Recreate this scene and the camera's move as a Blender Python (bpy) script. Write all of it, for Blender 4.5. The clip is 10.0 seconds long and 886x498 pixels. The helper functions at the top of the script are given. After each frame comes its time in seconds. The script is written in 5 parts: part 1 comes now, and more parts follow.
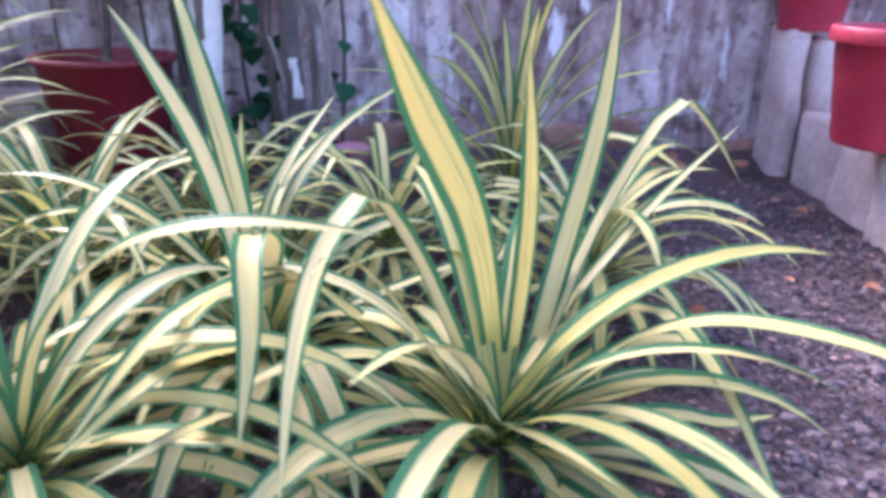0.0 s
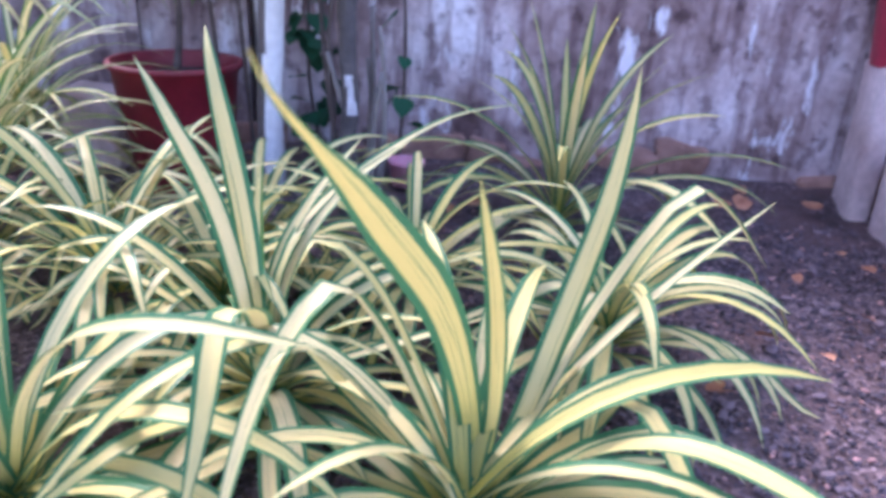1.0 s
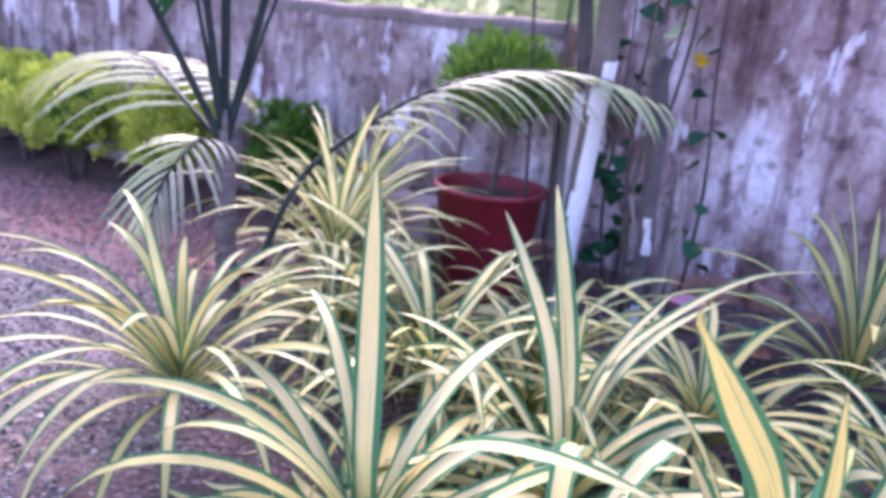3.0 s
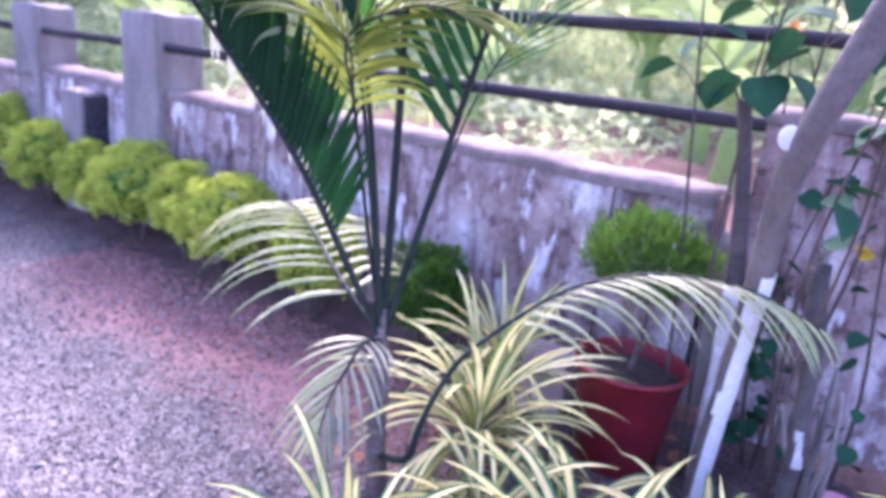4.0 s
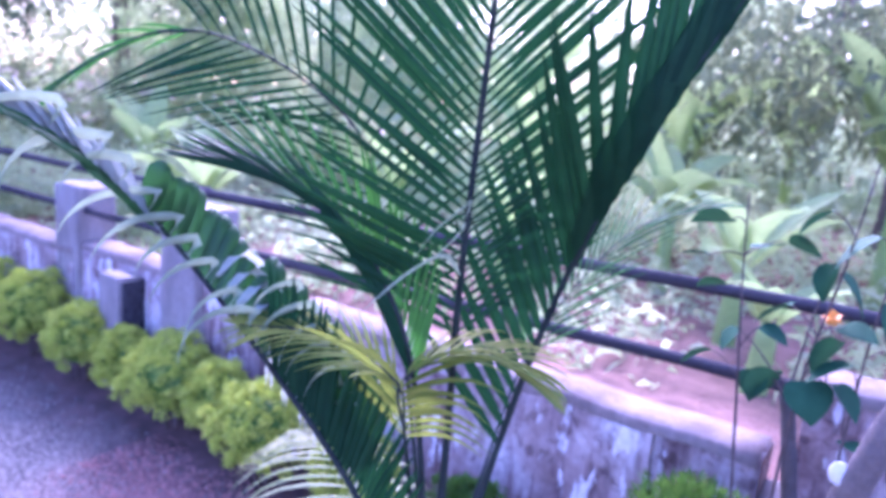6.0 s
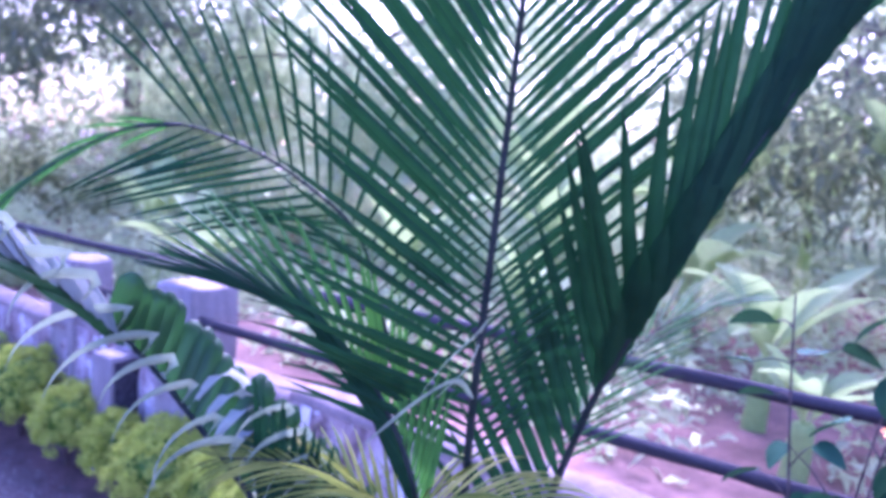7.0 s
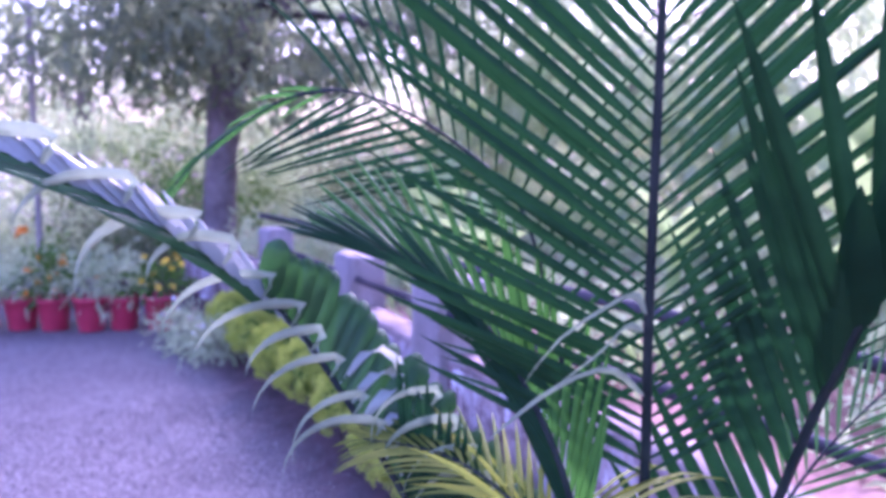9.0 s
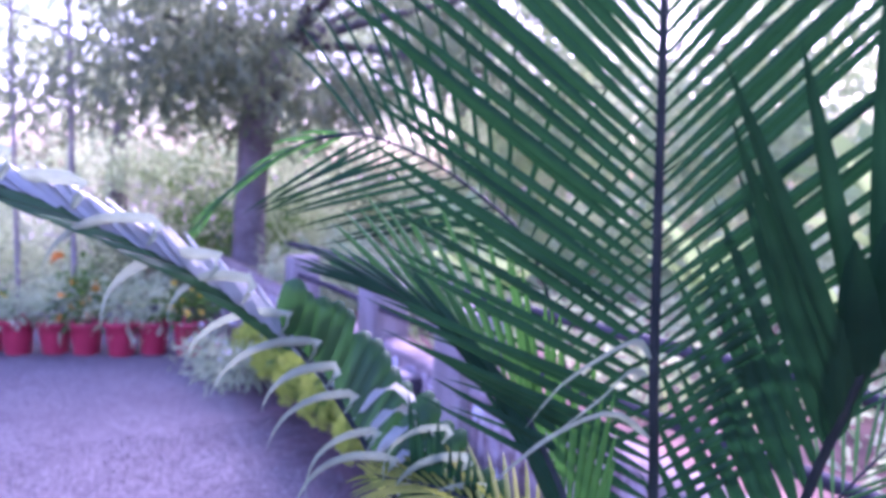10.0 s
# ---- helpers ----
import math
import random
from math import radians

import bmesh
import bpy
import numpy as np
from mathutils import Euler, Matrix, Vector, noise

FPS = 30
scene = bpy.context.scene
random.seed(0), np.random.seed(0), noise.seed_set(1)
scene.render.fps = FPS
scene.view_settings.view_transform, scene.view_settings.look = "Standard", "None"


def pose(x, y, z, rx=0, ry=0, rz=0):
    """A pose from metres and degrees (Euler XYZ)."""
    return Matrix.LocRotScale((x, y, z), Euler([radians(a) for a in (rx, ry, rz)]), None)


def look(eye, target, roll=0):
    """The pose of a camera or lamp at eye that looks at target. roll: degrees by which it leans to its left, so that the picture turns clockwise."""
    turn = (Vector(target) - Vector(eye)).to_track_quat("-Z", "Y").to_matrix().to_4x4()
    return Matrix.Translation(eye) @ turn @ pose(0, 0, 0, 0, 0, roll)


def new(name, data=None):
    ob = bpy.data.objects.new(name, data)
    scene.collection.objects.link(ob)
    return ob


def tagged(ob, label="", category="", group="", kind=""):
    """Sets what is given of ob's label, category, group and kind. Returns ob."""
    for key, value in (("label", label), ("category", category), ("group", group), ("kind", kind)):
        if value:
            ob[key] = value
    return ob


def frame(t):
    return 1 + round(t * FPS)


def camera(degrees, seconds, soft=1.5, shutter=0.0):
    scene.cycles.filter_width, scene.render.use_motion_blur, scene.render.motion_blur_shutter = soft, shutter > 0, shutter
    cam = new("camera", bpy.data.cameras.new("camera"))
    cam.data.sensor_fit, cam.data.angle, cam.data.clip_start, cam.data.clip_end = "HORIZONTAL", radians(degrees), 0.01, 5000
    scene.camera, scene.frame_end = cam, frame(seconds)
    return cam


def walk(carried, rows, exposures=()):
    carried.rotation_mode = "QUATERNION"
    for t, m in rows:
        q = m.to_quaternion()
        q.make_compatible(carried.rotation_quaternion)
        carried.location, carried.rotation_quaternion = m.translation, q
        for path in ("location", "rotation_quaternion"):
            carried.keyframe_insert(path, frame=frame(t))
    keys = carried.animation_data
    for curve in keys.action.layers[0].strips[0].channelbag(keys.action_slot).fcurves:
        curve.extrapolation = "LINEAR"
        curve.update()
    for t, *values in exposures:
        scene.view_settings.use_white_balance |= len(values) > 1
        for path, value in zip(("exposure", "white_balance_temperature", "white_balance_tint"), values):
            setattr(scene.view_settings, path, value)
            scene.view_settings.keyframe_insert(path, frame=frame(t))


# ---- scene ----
cam = camera(63.0, 10.0, soft=3.9)
cam.data.dof.use_dof, cam.data.dof.focus_distance, cam.data.dof.aperture_fstop = True, 0.95, 4.0
PATH = [
    (0, (0.466, 0.764, 0.497), (0.574, 2.625, -0.227), 1.5),
    (0.5, (0.537, 0.803, 0.565), (0.532, 2.645, -0.213), 3.0),
    (1, (0.571, 0.813, 0.603), (0.431, 2.640, -0.199), 3.4),
    (1.5, (0.611, 0.773, 0.624), (0.272, 2.581, -0.162), 3.7),
    (2, (0.612, 0.722, 0.660), (0.122, 2.512, -0.085), 4.3),
    (2.5, (0.549, 0.702, 0.715), (-0.058, 2.469, 0.003), 6.1),
    (3, (0.465, 0.680, 0.700), (-0.310, 2.424, 0.102), 5.5),
    (3.2, (0.444, 0.671, 0.736), (-0.416, 2.385, 0.167), 5.6),
    (4.3, (0.273, 0.688, 1.237), (-0.782, 2.277, 0.635), 5.6),
    (4.5, (0.265, 0.689, 1.293), (-0.802, 2.278, 0.715), 5.6),
    (5, (0.203, 0.681, 1.394), (-0.878, 2.285, 0.886), 5.6),
    (5.5, (0.165, 0.690, 1.486), (-0.937, 2.300, 1.048), 5.4),
    (6, (0.158, 0.701, 1.602), (-0.954, 2.315, 1.205), 4.8),
    (6.2, (0.157, 0.699, 1.609), (-0.969, 2.315, 1.262), 5.2),
    (7.3, (-0.000, 0.909, 1.694), (-1.182, 2.506, 1.457), 3.5),
    (7.5, (-0.012, 0.937, 1.683), (-1.240, 2.498, 1.449), 3.2),
    (8, (0.011, 1.039, 1.647), (-1.417, 2.420, 1.411), 2.4),
    (8.5, (0.057, 1.104, 1.609), (-1.542, 2.281, 1.366), 1.6),
    (9, (0.086, 1.139, 1.600), (-1.621, 2.146, 1.330), 1.1),
    (9.5, (0.103, 1.143, 1.601), (-1.646, 2.078, 1.339), 1.3),
    (10, (0.121, 1.147, 1.628), (-1.631, 2.090, 1.428), 1.3),
]
LIGHTNESS = [(0.0, 2.29, 5670, 34), (1.5, 2.38, 5570, 38), (3.0, 2.42, 5620, 47), (4.5, 2.66, 5280, 53), (6.0, 2.60, 4760, 65), (7.5, 2.34, 4680, 76), (8.5, 2.32, 4890, 78), (10.0, 2.41, 5050, 76)]
walk(cam, [(t, look(eye, target, roll)) for t, eye, target, roll in PATH], LIGHTNESS)


# ---------------------------------------------------------------- light
world = bpy.data.worlds.new("sky")
scene.world = world
world.use_nodes = True
wt = world.node_tree
sky = wt.nodes.new("ShaderNodeTexSky")
sky.sky_type, sky.sun_disc = "NISHITA", False
sky.sun_elevation, sky.sun_rotation = radians(38), radians(-35)
sky.dust_density, sky.air_density, sky.ozone_density = 4.0, 1.2, 1.0
wt.links.new(sky.outputs[0], wt.nodes["Background"].inputs[0])
wt.nodes["Background"].inputs[1].default_value = 0.15

sun = new("sun", bpy.data.lights.new("sun", "SUN"))
sun.data.energy, sun.data.angle, sun.data.color = 2.2, radians(28), (1.0, 0.93, 0.84)
sun.matrix_world = look((-12, 17, 16), (0, 0, 0))


# ---------------------------------------------------------------- materials
def mat(name, rough=0.7, metal=0.0):
    m = bpy.data.materials.new(name)
    m.use_nodes = True
    b = m.node_tree.nodes["Principled BSDF"]
    b.inputs["Roughness"].default_value, b.inputs["Metallic"].default_value = rough, metal
    return m, m.node_tree, b


def node(nt, kind, **values):
    n = nt.nodes.new("ShaderNode" + kind)
    for k, v in values.items():
        n.inputs[k.replace("_", " ")].default_value = v
    return n


def ramp(nt, fac, stops):
    r = nt.nodes.new("ShaderNodeValToRGB")
    while len(r.color_ramp.elements) < len(stops):
        r.color_ramp.elements.new(0.5)
    for e, (p, c) in zip(r.color_ramp.elements, stops):
        e.position, e.color = p, (*c, 1)
    nt.links.new(fac, r.inputs[0])
    return r.outputs[0]


def noise_tex(nt, scale, detail=4.0, stretch=None, coord="Object"):
    tc = nt.nodes.new("ShaderNodeTexCoord")
    n = node(nt, "TexNoise", Scale=scale, Detail=detail, Roughness=0.6)
    src = tc.outputs[coord]
    if stretch:
        mp = nt.nodes.new("ShaderNodeMapping")
        mp.inputs["Scale"].default_value = stretch
        nt.links.new(src, mp.inputs[0])
        src = mp.outputs[0]
    nt.links.new(src, n.inputs["Vector"])
    return n.outputs[0]


def mix(nt, fac, a, b, mode="MIX"):
    m = nt.nodes.new("ShaderNodeMix")
    m.data_type, m.blend_type = "RGBA", mode
    for s, v in ((m.inputs[0], fac), (m.inputs[6], a), (m.inputs[7], b)):
        if isinstance(v, (int, float)):
            s.default_value = v
        elif isinstance(v, tuple):
            s.default_value = (*v, 1)
        else:
            nt.links.new(v, s)
    return m.outputs[2]


def bump(nt, b, height, strength=0.5, distance=0.01):
    n = node(nt, "Bump", Strength=strength, Distance=distance)
    nt.links.new(height, n.inputs["Height"])
    nt.links.new(n.outputs[0], b.inputs["Normal"])


def sheer(m, nt, b, amount, colour):
    """Lets light through a thin leaf."""
    t = nt.nodes.new("ShaderNodeBsdfTranslucent")
    if isinstance(colour, tuple):
        t.inputs[0].default_value = (*colour, 1)
    else:
        nt.links.new(colour, t.inputs[0])
    s = nt.nodes.new("ShaderNodeMixShader")
    s.inputs[0].default_value = amount
    nt.links.new(b.outputs[0], s.inputs[1])
    nt.links.new(t.outputs[0], s.inputs[2])
    nt.links.new(s.outputs[0], nt.nodes["Material Output"].inputs[0])


def two_tone(name, a, b, scale, rough=0.8, bump_scale=None, strength=0.5, distance=0.01, stretch=None):
    m, nt, p = mat(name, rough)
    c = ramp(nt, noise_tex(nt, scale, 5, stretch), ((0.32, a), (0.68, b)))
    fine = noise_tex(nt, bump_scale or scale * 6, 5)
    c = mix(nt, 0.35, c, ramp(nt, fine, ((0.3, (0.35, 0.35, 0.35)), (0.7, (1, 1, 1)))), "MULTIPLY")
    nt.links.new(c, p.inputs["Base Color"])
    bump(nt, p, fine, strength, distance)
    return m


def striped_leaf(name, cream, yellow, margin):
    """Strap leaf: cream middle, thin green lines, dark green margins; u runs across, v along."""
    m, nt, p = mat(name, 0.38)
    uv = nt.nodes.new("ShaderNodeUVMap")
    sep = nt.nodes.new("ShaderNodeSeparateXYZ")
    nt.links.new(uv.outputs[0], sep.inputs[0])
    info = nt.nodes.new("ShaderNodeObjectInfo")
    # the margins waver a little along the leaf
    mp = nt.nodes.new("ShaderNodeMapping")
    mp.inputs["Scale"].default_value = (7, 0.8, 1)
    nt.links.new(uv.outputs[0], mp.inputs[0])
    add = nt.nodes.new("ShaderNodeVectorMath")
    nt.links.new(mp.outputs[0], add.inputs[0])
    comb = nt.nodes.new("ShaderNodeCombineXYZ")
    mul = node(nt, "Math")
    mul.operation = "MULTIPLY"
    mul.inputs[1].default_value = 60
    nt.links.new(info.outputs["Random"], mul.inputs[0])
    nt.links.new(mul.outputs[0], comb.inputs[0])
    nt.links.new(mul.outputs[0], comb.inputs[2])
    nt.links.new(comb.outputs[0], add.inputs[1])
    lines = node(nt, "TexNoise", Scale=2.2, Detail=3.0, Roughness=0.7)
    nt.links.new(add.outputs[0], lines.inputs["Vector"])
    dist = node(nt, "Math")
    dist.operation = "SUBTRACT"
    # the pale band lies a little off the middle, by a different amount on each leaf
    shift = node(nt, "Math")
    shift.operation = "MULTIPLY_ADD"
    shift.inputs[1].default_value, shift.inputs[2].default_value = 0.16, 0.42
    frac = node(nt, "Math")
    frac.operation = "FRACT"
    nt.links.new(mul.outputs[0], frac.inputs[0])
    nt.links.new(frac.outputs[0], shift.inputs[0])
    nt.links.new(shift.outputs[0], dist.inputs[1])
    nt.links.new(sep.outputs[0], dist.inputs[0])
    ab = node(nt, "Math")
    ab.operation = "ABSOLUTE"
    nt.links.new(dist.outputs[0], ab.inputs[0])
    wav = node(nt, "Math")
    wav.operation = "MULTIPLY_ADD"
    wav.inputs[1].default_value = 0.16
    nt.links.new(lines.outputs[0], wav.inputs[0])
    nt.links.new(ab.outputs[0], wav.inputs[2])
    edge = ramp(nt, wav.outputs[0], ((0.367, (0, 0, 0)), (0.405, (1, 1, 1))))
    warm = mix(nt, info.outputs["Random"], cream, yellow)
    along = ramp(nt, sep.outputs[1], ((0.0, (0.55, 0.62, 0.14)), (0.3, (1, 1, 1)), (1.0, (1, 0.98, 0.9))))
    warm = mix(nt, 0.75, warm, along, "MULTIPLY")
    thin = ramp(nt, lines.outputs[0], ((0.585, (0, 0, 0)), (0.61, (1, 1, 1))))
    c = mix(nt, thin, warm, mix(nt, 0.6, warm, margin))
    c = mix(nt, edge, c, margin)
    nt.links.new(c, p.inputs["Base Color"])
    p.inputs["Specular IOR Level"].default_value = 0.1
    bump(nt, p, lines.outputs[0], 0.25, 0.002)
    sheer(m, nt, p, 0.22, c)
    return m


def leafy(name, dark, light, rough=0.45, through_=0.3, glow=(0.25, 0.45, 0.05), shine=0.3):
    """Foliage; each leaf differs a little."""
    m, nt, p = mat(name, rough)
    p.inputs["Specular IOR Level"].default_value = shine
    g = nt.nodes.new("ShaderNodeNewGeometry")
    c = mix(nt, g.outputs["Random Per Island"], dark, light)
    c = mix(nt, 0.5, c, ramp(nt, noise_tex(nt, 30, 3), ((0.3, (0.5, 0.5, 0.5)), (0.7, (1, 1, 1)))), "MULTIPLY")
    nt.links.new(c, p.inputs["Base Color"])
    sheer(m, nt, p, through_, mix(nt, 0.5, c, glow))
    return m


def plaster(name, tones, chip):
    """Old limewash over cement: pale patches, brown-violet damp, dark runs."""
    m, nt, p = mat(name, 0.9)
    big = noise_tex(nt, 3.8, 7, (1, 1, 0.7))
    runs = noise_tex(nt, 19.0, 6, (1.0, 1.0, 0.14))
    fine = noise_tex(nt, 45, 6)
    base = ramp(nt, big, tones)
    dark = ramp(nt, runs, ((0.40, (0.34, 0.25, 0.26)), (0.53, (1, 1, 1))))
    c = mix(nt, 0.72, base, dark, "MULTIPLY")
    spots = ramp(nt, noise_tex(nt, 15, 6), ((0.38, (0.24, 0.17, 0.18)), (0.47, (1, 1, 1))))
    c = mix(nt, 0.66, c, spots, "MULTIPLY")
    chips = ramp(nt, noise_tex(nt, 11.0, 7, (1, 1, 0.34)), ((chip, (0, 0, 0)), (chip + 0.05, (1, 1, 1))))
    c = mix(nt, chips, c, (0.76, 0.73, 0.78))
    c = mix(nt, 0.5, c, ramp(nt, fine, ((0.3, (0.5, 0.46, 0.46)), (0.6, (1, 1, 1)))), "MULTIPLY")
    nt.links.new(c, p.inputs["Base Color"])
    bump(nt, p, fine, 0.6, 0.006)
    return m


LEAF_CREAM = striped_leaf("striped_leaf", (0.60, 0.53, 0.28), (0.56, 0.48, 0.16), (0.05, 0.165, 0.072))
LEAF_YELLOW = striped_leaf("striped_leaf_sunny", (0.66, 0.61, 0.36), (0.62, 0.54, 0.20), (0.10, 0.21, 0.06))
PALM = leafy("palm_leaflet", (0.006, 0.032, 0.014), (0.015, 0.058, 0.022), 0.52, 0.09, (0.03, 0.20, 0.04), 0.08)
# pale from the sheen of the upper leaf sides, kept as colour
PALM_PALE = leafy("palm_leaflet_pale_sheen", (0.20, 0.29, 0.19), (0.36, 0.45, 0.30), 0.4, 0.25, (0.35, 0.45, 0.25))
# cream tone, brightened in colour for the light on the low leaflets
PALM_CREAM = leafy("palm_leaflet_cream", (0.32, 0.38, 0.16), (0.60, 0.62, 0.34), 0.4, 0.3, (0.4, 0.45, 0.15))
PALM_DULL = leafy("palm_leaflet_dull", (0.20, 0.21, 0.14), (0.38, 0.38, 0.27), 0.5, 0.25, (0.35, 0.38, 0.2), 0.2)
# brighter copy of the dark leaflet, with the light on it in the colour
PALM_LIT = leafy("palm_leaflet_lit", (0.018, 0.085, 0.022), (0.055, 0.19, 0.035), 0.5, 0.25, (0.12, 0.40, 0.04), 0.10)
# sky sheen on dark leaflets, put into the base colour
PALM_SHEEN = leafy("palm_leaflet_painted_sheen", (0.22, 0.27, 0.23), (0.34, 0.38, 0.34), 0.36, 0.1, (0.3, 0.38, 0.25), 0.9)
# stronger white sheen of the upper leaf sides, also kept as colour
PALM_WHITE = leafy("palm_leaflet_white_sheen", (0.34, 0.40, 0.33), (0.52, 0.57, 0.49), 0.45, 0.3, (0.5, 0.56, 0.4), 0.3)
PALM_BROAD = leafy("palm_leaflet_broad", (0.012, 0.056, 0.016), (0.030, 0.105, 0.026), 0.45, 0.16, (0.06, 0.26, 0.03), 0.3)
# pinkish coping, colour lowered to offset the strong light from above
COPING = two_tone("darkened_coping", (0.15, 0.115, 0.105), (0.34, 0.275, 0.26), 7, 0.95, 55, 0.8, 0.008)
PALM_YOUNG = leafy("palm_leaflet_young", (0.11, 0.17, 0.03), (0.28, 0.31, 0.055), 0.55, 0.35, (0.34, 0.42, 0.05), 0.10)
STALK = two_tone("palm_stalk", (0.012, 0.020, 0.018), (0.036, 0.050, 0.042), 9, 0.6, 60, 0.3, 0.003)
STALK.node_tree.nodes["Principled BSDF"].inputs["Specular IOR Level"].default_value = 0.15
STUMP = two_tone("grey_deadwood", (0.14, 0.12, 0.11), (0.36, 0.32, 0.30), 16, 0.9, 60, 0.7, 0.006, (1, 1, 0.3))
TRUNK = two_tone("palm_trunk", (0.10, 0.075, 0.07), (0.24, 0.19, 0.18), 14, 0.85, 70, 0.6, 0.006, (1, 1, 5))
BARK = two_tone("bark", (0.10, 0.08, 0.074), (0.23, 0.19, 0.18), 12, 0.9, 60, 0.8, 0.008, (1, 1, 0.4))
BARK_FAR = two_tone("purplish_bark", (0.12, 0.095, 0.09), (0.25, 0.205, 0.195), 5, 0.9, 40, 0.8, 0.02)
BARK_DARK = two_tone("dark_bark", (0.05, 0.042, 0.042), (0.13, 0.11, 0.105), 12, 0.9, 60, 0.8, 0.008)
LIME = two_tone("limewash", (0.40, 0.37, 0.38), (0.82, 0.82, 0.86), 9, 0.9, 70, 0.5, 0.004)
SPOT = two_tone("white_limewash", (0.7, 0.7, 0.73), (0.84, 0.84, 0.87), 9, 0.9, 70, 0.3, 0.003)
WALL = plaster("old_plaster", ((0.37, (0.18, 0.11, 0.105)), (0.48, (0.40, 0.295, 0.29)), (0.57, (0.61, 0.51, 0.52)), (0.67, (0.80, 0.75, 0.78))), 0.585)
WALL_PALE = plaster("pale_plaster", ((0.34, (0.20, 0.135, 0.13)), (0.47, (0.38, 0.29, 0.285)), (0.57, (0.52, 0.445, 0.455)), (0.68, (0.74, 0.70, 0.73))), 0.585)
STONE = two_tone("limewashed_stone", (0.52, 0.38, 0.36), (0.84, 0.70, 0.68), 7, 0.9, 60, 0.6, 0.006)
CONCRETE = two_tone("concrete", (0.19, 0.165, 0.155), (0.40, 0.355, 0.345), 6, 0.9, 60, 0.5, 0.005, (1, 1, 0.3))
LATERITE = two_tone("laterite", (0.22, 0.115, 0.09), (0.46, 0.26, 0.20), 10, 0.95, 50, 0.9, 0.01)
POT = two_tone("red_plastic", (0.17, 0.010, 0.022), (0.26, 0.018, 0.032), 6, 0.5, 90, 0.12, 0.001)
POT_BRIGHT = two_tone("bright_red_plastic", (0.46, 0.03, 0.065), (0.58, 0.06, 0.10), 6, 0.45, 90, 0.12, 0.001)
SOIL = two_tone("potting_soil", (0.025, 0.018, 0.016), (0.07, 0.05, 0.045), 30, 0.95, 120, 0.9, 0.01)
RAIL = two_tone("weathered_rail", (0.028, 0.027, 0.033), (0.075, 0.07, 0.082), 9, 0.85, 80, 0.4, 0.003, (0.3, 4, 4))
RAIL.node_tree.nodes["Principled BSDF"].inputs["Specular IOR Level"].default_value = 0.12
HEDGE = leafy("golden_hedge_leaf", (0.32, 0.43, 0.045), (0.76, 0.82, 0.16), 0.65, 0.35, (0.5, 0.6, 0.04))
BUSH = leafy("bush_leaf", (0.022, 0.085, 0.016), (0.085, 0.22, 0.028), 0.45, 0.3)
BROADLEAF = leafy("broad_leaf", (0.012, 0.055, 0.040), (0.032, 0.115, 0.055), 0.65, 0.10, (0.06, 0.2, 0.05), 0.06)
# both far leaf colours are lightened to hold the bright haze
FARLEAF = leafy("hazed_far_leaf", (0.36, 0.48, 0.28), (0.68, 0.76, 0.50), 0.5, 0.62, (0.58, 0.68, 0.30))
FARDARK = leafy("hazed_far_dark_leaf", (0.10, 0.145, 0.09), (0.26, 0.31, 0.17), 0.6, 0.5, (0.26, 0.32, 0.13), 0.15)
BANANA = leafy("banana_leaf", (0.27, 0.42, 0.13), (0.50, 0.62, 0.27), 0.5, 0.5, (0.40, 0.55, 0.18), 0.2)
TWIG = two_tone("twig", (0.06, 0.045, 0.04), (0.15, 0.11, 0.10), 20, 0.9, 60, 0.4, 0.003)
PINK = two_tone("pink_plastic", (0.82, 0.32, 0.40), (0.88, 0.46, 0.52), 10, 0.5, 60, 0.1, 0.001)
PETAL = two_tone("yellow_petal", (0.80, 0.50, 0.01), (0.85, 0.62, 0.03), 20, 0.6, 60, 0.2, 0.002)
PETAL_ORANGE = two_tone("orange_petal", (0.80, 0.25, 0.01), (0.85, 0.36, 0.03), 20, 0.6, 60, 0.2, 0.002)
DRY = two_tone("dry_leaf", (0.28, 0.10, 0.05), (0.52, 0.26, 0.14), 15, 0.85, 60, 0.4, 0.003)


